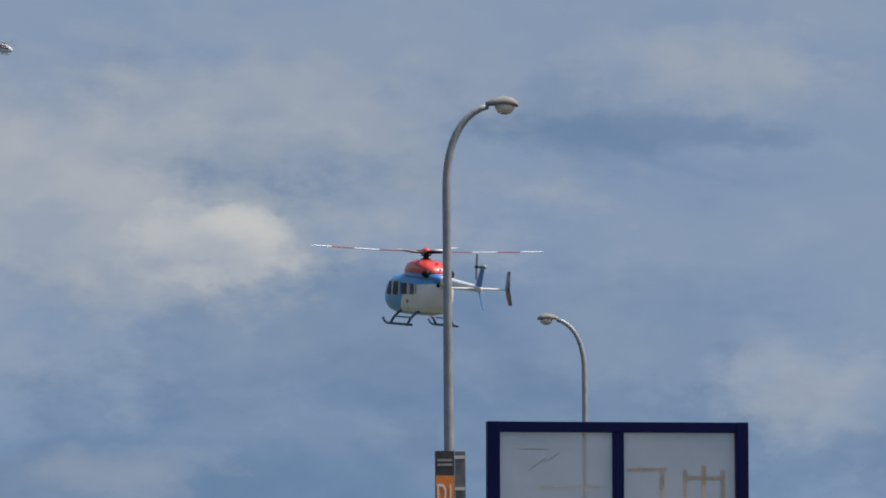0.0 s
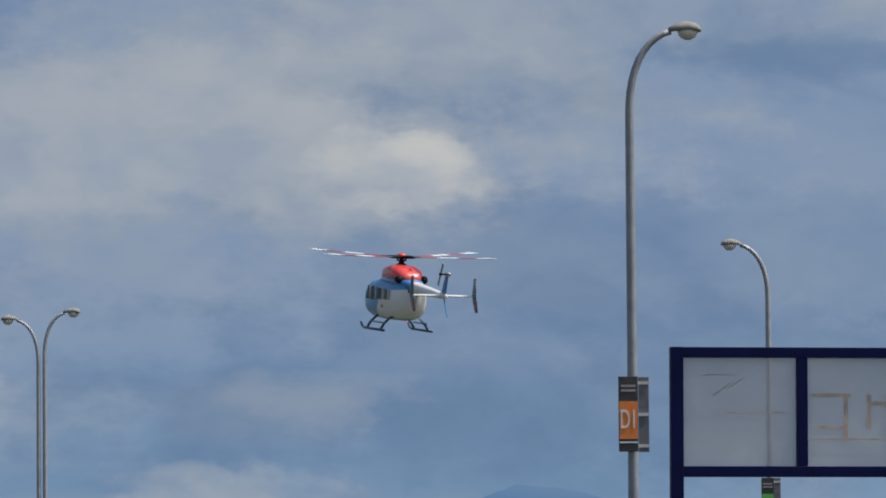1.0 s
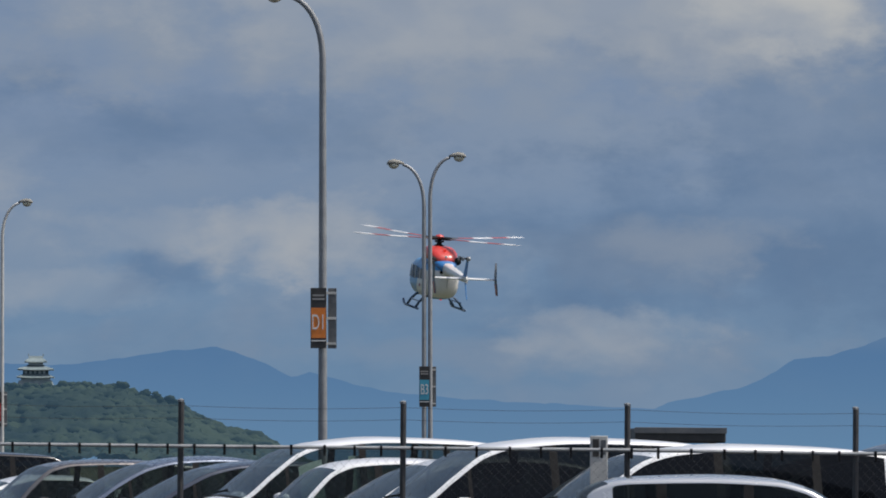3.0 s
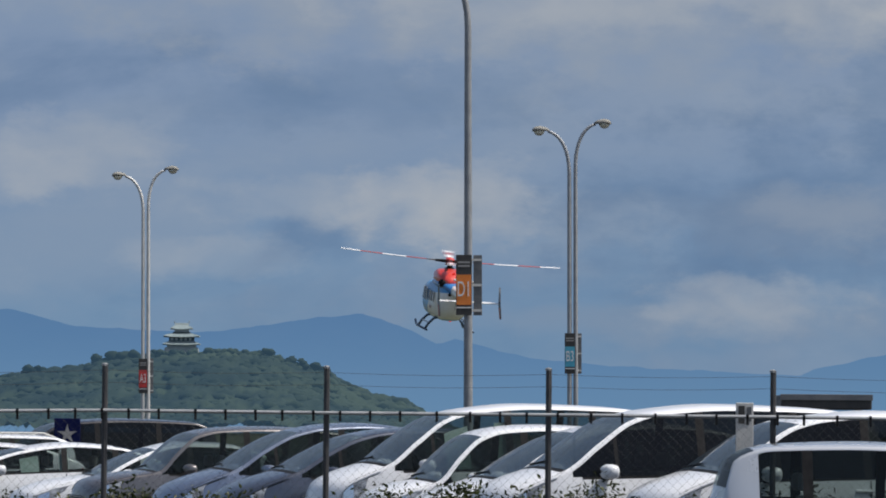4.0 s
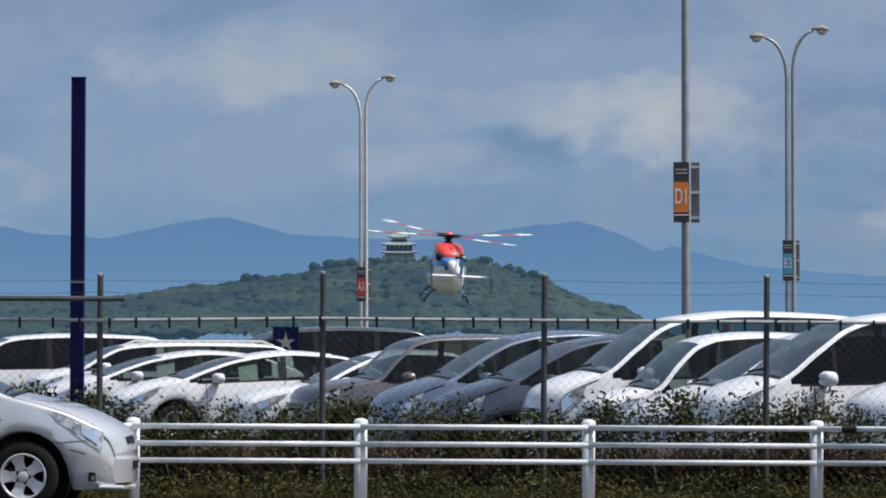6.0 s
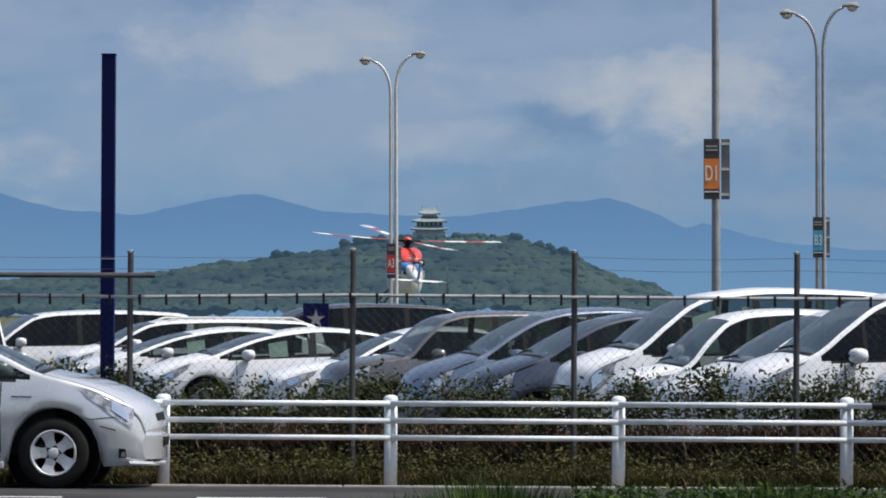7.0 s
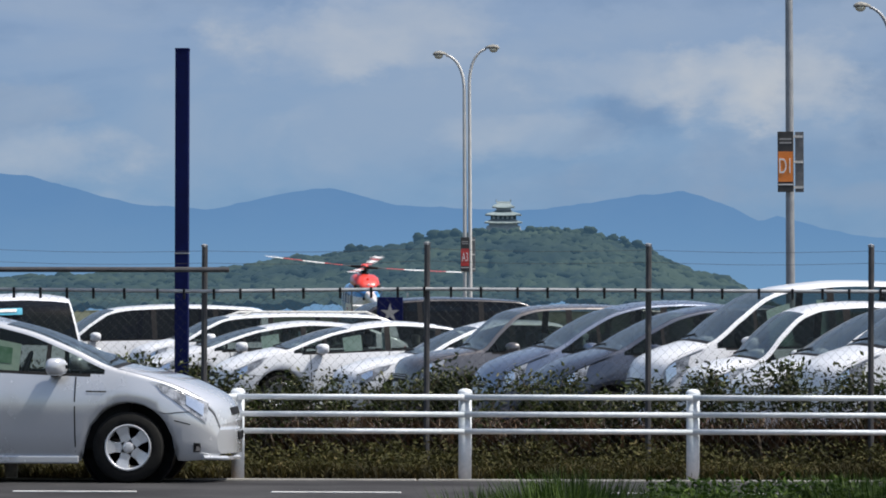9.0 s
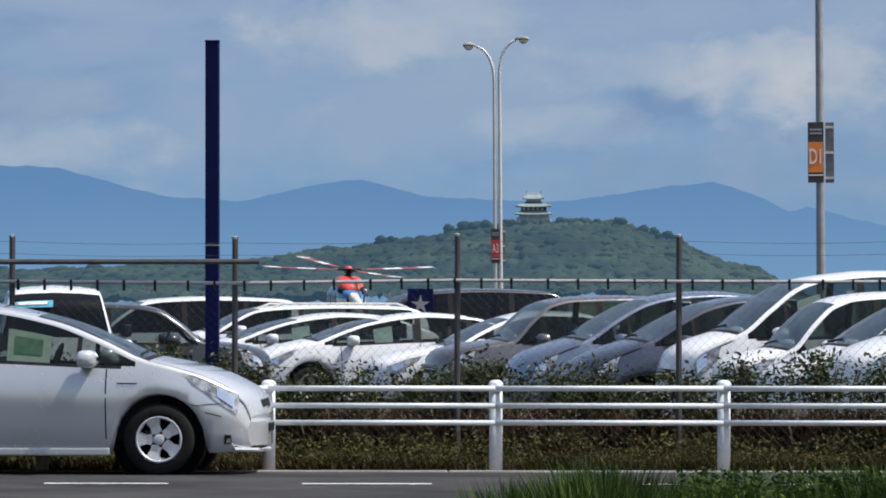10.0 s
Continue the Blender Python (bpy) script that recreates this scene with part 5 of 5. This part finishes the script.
def helicopter(label, paint, HELI_RED, HELI_BLUE):
    h = thing("helicopter", label, "helicopter", None, "helicopters in the air")
    hull = part("fuselage", loft([sect(3.45, -2.22, 0.12, 0.12), sect(3.36, -2.20, 0.34, 0.32), sect(3.10, -2.12, 0.60, 0.56), sect(2.7, -2.04, 0.76, 0.78), sect(2.15, -1.98, 0.83, 0.92, 3), sect(1.2, -1.97, 0.86, 0.98, 3.0),
                                  sect(0.2, -1.97, 0.85, 0.98, 3.0), sect(-0.7, -1.97, 0.83, 0.97, 2.9), sect(-1.3, -1.95, 0.77, 0.92, 2.8), sect(-1.75, -1.92, 0.66, 0.82, 2.7), sect(-2.02, -1.90, 0.48, 0.64, 2.5), sect(-2.14, -1.88, 0.24, 0.36, 2.3)]), paint, h, "painted hull with a tinted nose and roof", True)
    part("engine_cowl", loft([sect(1.30, -0.98, 0.40, 0.10, 3), sect(1.18, -0.90, 0.54, 0.20, 3), sect(0.8, -0.80, 0.64, 0.32, 3.4), sect(0.2, -0.74, 0.70, 0.38, 3.4), sect(-0.4, -0.74, 0.73, 0.38, 3.2), sect(-1.0, -0.82, 0.70, 0.34, 3), sect(-1.45, -0.93, 0.55, 0.25), sect(-1.70, -1.02, 0.28, 0.12)]), HELI_RED, h, "engine cowling", True)
    for s in (-1, 1):
        part("air_intake", loft([sect(1.24, -0.92, 0.17, 0.12), sect(1.02, -0.84, 0.20, 0.15)]), BLACK, h, "dark air intake", True).location = (0.06, s * 0.30, 0)
    part("cowl_base", loft([sect(1.4, -1.12, 0.56, 0.12), sect(0.6, -1.08, 0.72, 0.20), sect(-0.9, -1.12, 0.74, 0.24), sect(-1.7, -1.22, 0.52, 0.24), sect(-2.25, -1.32, 0.34, 0.2)]), HELI_BLUE, h, "cowling base", True)
    part("rear_lamp", lathe([(0.06, -0.03), (0.06, 0.03), (0.02, 0.05)], 10, "x"), HELI_WHITE, h).matrix_basis = pose(-1.62, 0, -0.80, 0, 0, 180)
    for s in (-1, 1):
        ex = part("exhaust", tube([(-0.7, s * 0.48, -1.05), (-1.25, s * 0.55, -1.02), (-1.5, s * 0.62, -1.0)], [0.16, 0.18, 0.19], 14), BLACK, h, "black exhaust pipe", True)
    part("beacon", lathe([(0.07, -0.47), (0.07, -0.40), (0.03, -0.36)], 10, "z"), BEACON, h).location = (-1.2, 0, -0.12)
    bl = part("belly_beacon", lathe([(0.07, 0.0), (0.07, -0.08), (0.03, -0.12)], 10, "z"), BEACON, h, "red beacon lamp")
    bl.location = (-0.6, -0.1, -2.86)
    # windows on both sides
    for s in (-1, 1):
        for x0, x1, z0, z1, sl in ((1.75, 2.5, -2.05, -1.42, 0.25), (0.95, 1.55, -2.05, -1.42, 0.05), (0.0, 0.7, -2.0, -1.48, 0.0), (-0.75, -0.25, -1.98, -1.50, 0.0)):
            w = 0.878 if x1 < 1.6 else 0.85
            bm = bmesh.new()
            rows = [(x0, z0), (x1, z0), (x1 - sl, z1), (x0, z1)]
            vs = []
            for x, z in rows:
                vs.append(bm.verts.new((x, s * (w + (0.024 if z == z0 else 0.004) - (0.06 if x > 2 else 0.0)), z)))
            bm.faces.new(vs)
            bmesh.ops.solidify(bm, geom=bm.faces[:], thickness=0.02)
            part("side_window", bm, GLASS_DARK, h)
            part("window_frame", box(x0 - 0.03, x0 + 0.01, s * (w + 0.012) - 0.018, s * (w + 0.012) + 0.018, z0, z1, 0.004), HELI_WHITE, h)
        part("emblem", box(-0.05, 0.20, s * 0.852 - 0.006, s * 0.852 + 0.006, -2.38, -2.24), HELI_DULL, h)
        part("nose_glass", loft([[(3.02, s * 0.10, -1.80), (3.02, s * 0.50, -1.85)], [(2.45, s * 0.10, -1.30), (2.45, s * 0.60, -1.42)]], False, False), GLASS_DARK, h)
    # rear clamshell doors
    part("door_seam", box(-2.17, -2.0, -0.008, 0.008, -2.30, -1.55), STEEL_DULL, h)
    part("rear_port", lathe([(0.085, -0.04), (0.085, 0.02)], 12, "x"), BLACK, h).location = (-2.075, 0.30, -1.52)
    # tail boom, fin, stabiliser
    part("tail_boom", loft([sect(-0.9, -1.30, 0.36, 0.30), sect(-2.2, -1.34, 0.29, 0.26), sect(-4.0, -1.45, 0.21, 0.20), sect(-5.6, -1.55, 0.15, 0.15), sect(-6.0, -1.57, 0.10, 0.12)]), HELI_WHITE, h, "tapering tail boom", True)
    part("fin", loft([[(x, y, z) for x, y, z in ((-5.35, 0, -1.45), (-5.6, 0.075, -1.45), (-6.05, 0, -1.45), (-5.6, -0.075, -1.45))], [(-5.95, 0, -0.45), (-6.1, 0.05, -0.45), (-6.33, 0, -0.45), (-6.1, -0.05, -0.45)]]), HELI_BLUE, h, "swept tail fin")
    part("gearbox", loft([sect(-5.9, -0.57, 0.07, 0.08), sect(-6.2, -0.55, 0.11, 0.11), sect(-6.40, -0.55, 0.06, 0.07)]), STEEL, h, "", True)
    part("tail_light", lathe([(0.045, -0.03), (0.05, 0.03)], 8, "x"), HELI_WHITE, h).location = (-6.1, 0.0, -1.70)
    part("tail_skid", tube([(-5.8, 0, -1.65), (-6.15, 0, -2.3), (-6.35, 0, -2.5)], [0.03, 0.025, 0.02], 6), HELI_BLUE, h)
    st = []
    for y, c0, t in ((-1.50, 0.42, 0.04), (-0.7, 0.50, 0.055), (0.7, 0.50, 0.055), (1.50, 0.42, 0.04)):
        st.append([(-5.35, y, -1.55), (-5.35 - c0 * 0.35, y, -1.55 + t), (-5.35 - c0, y, -1.55), (-5.35 - c0 * 0.35, y, -1.55 - t)])
    part("stabiliser", loft(st), HELI_WHITE, h, "white horizontal stabiliser")
    for s in (-1, 1):
        rows = []
        for z, x0, c0, dy in ((-2.28, -5.75, 0.28, 0.05), (-1.55, -5.38, 0.50, 0.0), (-0.72, -5.75, 0.30, -0.09)):
            y = s * 1.52 + dy * -1.0
            rows.append([(x0, y + 0.01, z), (x0 - c0 * 0.35, y + 0.03, z), (x0 - c0, y - 0.01, z), (x0 - c0 * 0.35, y - 0.03, z)])
        e = part("end_plate", loft(rows), HELI_SKID, h, "end plate with a second colour below")
        part("red_panel", loft([[(a[0] + (0.01 if i == 0 else -0.01 if i == 2 else 0), a[1] + (0.012 if i < 2 else -0.012), a[2] * 1.0) for i, a in enumerate(r)] for r in (rows[0], [tuple(lerp(rows[0][j][q], rows[1][j][q], 0.75) for q in range(3)) for j in range(4)])]), HELI_DULL, e)
    tr = part("tail_rotor", lathe([(0.07, -0.06), (0.07, 0.06)], 10), BLACK, h, "two-bladed tail rotor")
    tr.location = (-6.2, 0.36, -0.55)
    part("blade", box(-0.09, 0.09, -0.012, 0.012, 0.05, 0.58, 0.005), STEEL_DULL, tr)
    part("blade", box(-0.09, 0.09, -0.012, 0.012, -0.58, -0.05, 0.005), STEEL_DULL, tr)
    part("tail_shaft", tube([(-6.2, 0.05, -0.55), (-6.2, 0.34, -0.55)], 0.04, 8), BLACK, h)
    # skids
    for s in (-1, 1):
        part("skid", tube([(-1.25, s * 1.18, -3.38), (1.45, s * 1.18, -3.38), (1.75, s * 1.18, -3.30), (1.95, s * 1.18, -3.15)], 0.06, 8), HELI_SKID, h, "landing skid", True)
        for x in (-0.75, 1.1):
            part("skid_leg", tube([(x, s * 0.45, -2.74), (x, s * 0.75, -2.82), (x, s * 1.02, -3.1), (x, s * 1.18, -3.38)], 0.065, 8), HELI_SKID, h, "", True)
        part("step", tube([(-0.9, s * 1.02, -3.05), (0.8, s * 1.02, -3.05)], 0.04, 6), HELI_SKID, h)
    part("mast", lathe([(0.30, -0.50), (0.24, -0.34), (0.13, -0.28), (0.13, -0.20), (0.24, -0.19), (0.24, -0.14), (0.11, -0.12), (0.11, -0.02)], 16, "z"), BLACK, h)
    for a in (0.4, 2.0, 3.6, 5.2):
        part("pitch_link", tube([(0.22 * math.cos(a), 0.22 * math.sin(a), -0.17), (0.34 * math.cos(a + 0.2), 0.34 * math.sin(a + 0.2), 0.02)], 0.022, 6), BLACK, h)
    # rotor
    rotor = part("main_rotor", lathe([(0.20, 0.02), (0.23, 0.05), (0.21, 0.11), (0.13, 0.17), (0.03, 0.19)], 20, "z"), HELI_RED, h, "rotor hub with four banded blades", True)
    bm_ = banded_blade()
    for k in range(4):
        rows = []
        for r, c0, dz in ((0.24, 0.07, 0.0), (0.55, 0.08, 0.0), (0.8, 0.06, 0.01), (1.15, 0.15, 0.02), (2.5, 0.165, 0.05), (4.0, 0.165, 0.10), (5.2, 0.165, 0.15), (5.5, 0.09, 0.165)):
            t = c0 * 0.16 + (0.03 if r < 1 else 0)
            rows.append([(r, c0, dz), (r, c0 * 0.3, dz + t), (r, -c0, dz), (r, c0 * 0.3, dz - t)])
        part("blade", loft(rows), bm_, rotor, "white and red banded rotor blade").matrix_basis = pose(0, 0, 0, 0, 0, 90 * k)
    part("hub_arm", loft([sect(-0.75, 0.0, 0.085, 0.055), sect(-0.3, 0.0, 0.11, 0.085), sect(0.3, 0.0, 0.11, 0.085), sect(0.75, 0.0, 0.085, 0.055)]), BLACK, rotor)
    part("hub_arm", loft([sect(-0.75, 0.0, 0.085, 0.055), sect(-0.3, 0.0, 0.11, 0.085), sect(0.3, 0.0, 0.11, 0.085), sect(0.75, 0.0, 0.085, 0.055)]), BLACK, rotor).matrix_basis = pose(0, 0, 0, 0, 0, 90)
    return h, rotor


# seconds, x, y, z of the rotor hub, turn to the left of straight ahead, nose-up, lean to the right
FLIGHT = [
    (0.0, 37.54, 258.0, 22.09, 17.0, 5.5, 0.0),
    (0.5, 32.62, 258.7, 20.23, 15.0, 5.6, 0.2),
    (1.0, 27.99, 259.3, 18.43, 14.0, 5.8, 0.5),
    (1.5, 23.61, 260.0, 16.78, 13.2, 5.9, 0.8),
    (2.0, 19.9, 265.0, 15.36, 12.2, 6.0, 1.0),
    (2.5, 16.2, 270.0, 13.98, 11.3, 6.1, 1.3),
    (2.7, 14.72, 271.4, 13.46, 11.0, 6.1, 1.5),
    (3.8, 7.29, 279.1, 10.36, 9.7, 6.4, 2.4),
    (4.1, 5.56, 281.2, 9.85, 9.3, 6.4, 2.7),
    (4.5, 3.07, 284.0, 9.09, 8.8, 6.5, 3.0),
    (5.0, 0.46, 286.7, 8.21, 8.6, 6.5, 2.8),
    (5.5, -2.29, 289.3, 7.47, 8.3, 6.5, 2.6),
    (6.8, -8.18, 296.3, 5.75, 8.5, 6.5, 3.0),
    (7.0, -8.78, 297.3, 5.43, 8.4, 6.5, 2.8),
    (7.5, -10.83, 300.0, 5.01, 8.0, 6.4, 2.4),
    (8.0, -12.49, 302.4, 4.55, 9.5, 6.3, 2.0),
    (8.5, -14.06, 304.8, 4.29, 11.0, 6.2, 1.8),
    (9.0, -15.46, 307.2, 3.75, 12.0, 6.2, 1.5),
    (9.5, -16.85, 309.6, 3.48, 13.0, 6.1, 1.2),
    (10.0, -18.28, 312.0, 3.19, 12.0, 6.0, 1.0),
]
# blade bearing seen from behind, seconds and degrees, from which the rotor's turning is spun up
PHASE = [(0.0, 69), (0.5, 5), (1.0, 45), (1.5, 0), (2.0, 23), (2.5, 60), (4.0, 0), (4.5, 45), (5.0, 45), (5.5, 45), (7.0, 27), (7.5, 82), (8.0, 57), (8.5, 27), (9.0, 85), (9.5, 55), (10.0, 34)]

# lean of the rotor disc against the hull, seconds and degrees
DISC_LEAN = [(0.0, -0.8), (1.0, -0.7), (2.5, 0.8), (4.5, 1.5), (10.0, 1.5)]


# the dark car's way along the aisle: seconds, x; its wheels roll with it
AISLE = [(0.0, -21.3), (9.3, -8.38), (10.0, -7.38)]


def motions():
    rows = []
    for t, x, y, z, turn, nose, lean in FLIGHT:
        rows.append((t, pose(x, y, z, 0, 0, 90 + turn) @ pose(0, 0, 0, 0, -nose, 0) @ pose(0, 0, 0, lean, 0, 0)))
    walk(HELI, rows)
    walk(DARK_CAR, [(t, pose(along(AISLE, t), 74.0, -0.1, 0, 0, 9)) for t in (0.0, 2.5, 5.0, 7.5, 9.3, 10.0)])
    for w in [o for o in DARK_CAR.children if o.name.split(".")[0] == "wheel"]:
        x, y, r = w.location
        walk(w, [(t / 5, pose(x, y, r, 0, math.degrees((along(AISLE, t / 5) - AISLE[0][1]) / r), 0)) for t in range(51)])
    # main rotor: about 6.4 turns a second, counter-clockwise from above
    def body_turn(t):
        return along([(r[0], r[4]) for r in FLIGHT], t)
    angle, spin = PHASE[0][1] - 90.0 - body_turn(0.0), []
    spin.append((0.0, angle))
    for (t0, a0), (t1, a1) in zip(PHASE, PHASE[1:]):
        steps = round((t1 - t0) * FPS)
        want = steps * 76.6
        goal = (a1 - 90.0 - body_turn(t1)) - angle
        goal += 90.0 * round((want - goal) / 90.0)
        for k in range(1, steps + 1):
            spin.append((t0 + k / FPS, angle + goal * k / steps))
        angle += goal
    walk(ROTOR, [(t, pose(0, 0, 0, along(DISC_LEAN, t), 0, 0) @ pose(0, 0, 0, 0, 0, a)) for t, a in spin])
    walk(HELI_FAR, [(t, pose(117.9 + 16.0 * t, 1700 - 6.0 * t, 199.6 - 0.6 * t, 0, 0, -38) @ pose(0, 0, 0, -6, 6, 0)) for t in (0.0, 2.0, 5.0, 8.0, 10.0)])
    walk(ROTOR_FAR, [(t, pose(0, 0, 0, 0, 0, a + 20)) for t, a in spin])
    walk(TAIL_ROTOR, [(t, pose(-6.2, 0.36, -0.55, 0, 83.0 * i, 0)) for i, (t, a) in enumerate(spin)])


# ---- build ----
MOUNTAIN, CANOPY = far_mountain_mat(), hazy_canopy_mat()
KERB = thing("kerb", "low concrete kerb along the verge", "kerb", None, "", "structure")
backdrop()
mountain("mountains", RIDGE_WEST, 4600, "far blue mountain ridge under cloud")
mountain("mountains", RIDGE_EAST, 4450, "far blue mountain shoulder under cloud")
hill()
castle()
grounds()
lamps()
billboard()
blue_pole()
guard_rail()
fence()
small_signs()
cars()
hedge()
greenery()
HELI, ROTOR = helicopter("blue, white and red twin-engine helicopter in flight, skids down", livery("helicopter_paint", (0.72, 0.70, 0.67), (0.045, 0.27, 0.55)), HELI_RED, HELI_BLUE)
TAIL_ROTOR = next(o for o in HELI.children if o.name.startswith("tail_rotor"))
HELI_FAR, ROTOR_FAR = helicopter("white helicopter with a red tail, far off in the sky", livery("far_helicopter_paint", (0.66, 0.67, 0.68), (0.62, 0.62, 0.64)), HELI_WHITE, HELI_TAIL)
DARK_CAR, _ = car("dark_car", "boxy", 1.53, P_BLACK, "dark boxy car driving slowly along the parking aisle", pose(AISLE[0][1], 74.0, -0.1, 0, 0, 9))
motions()
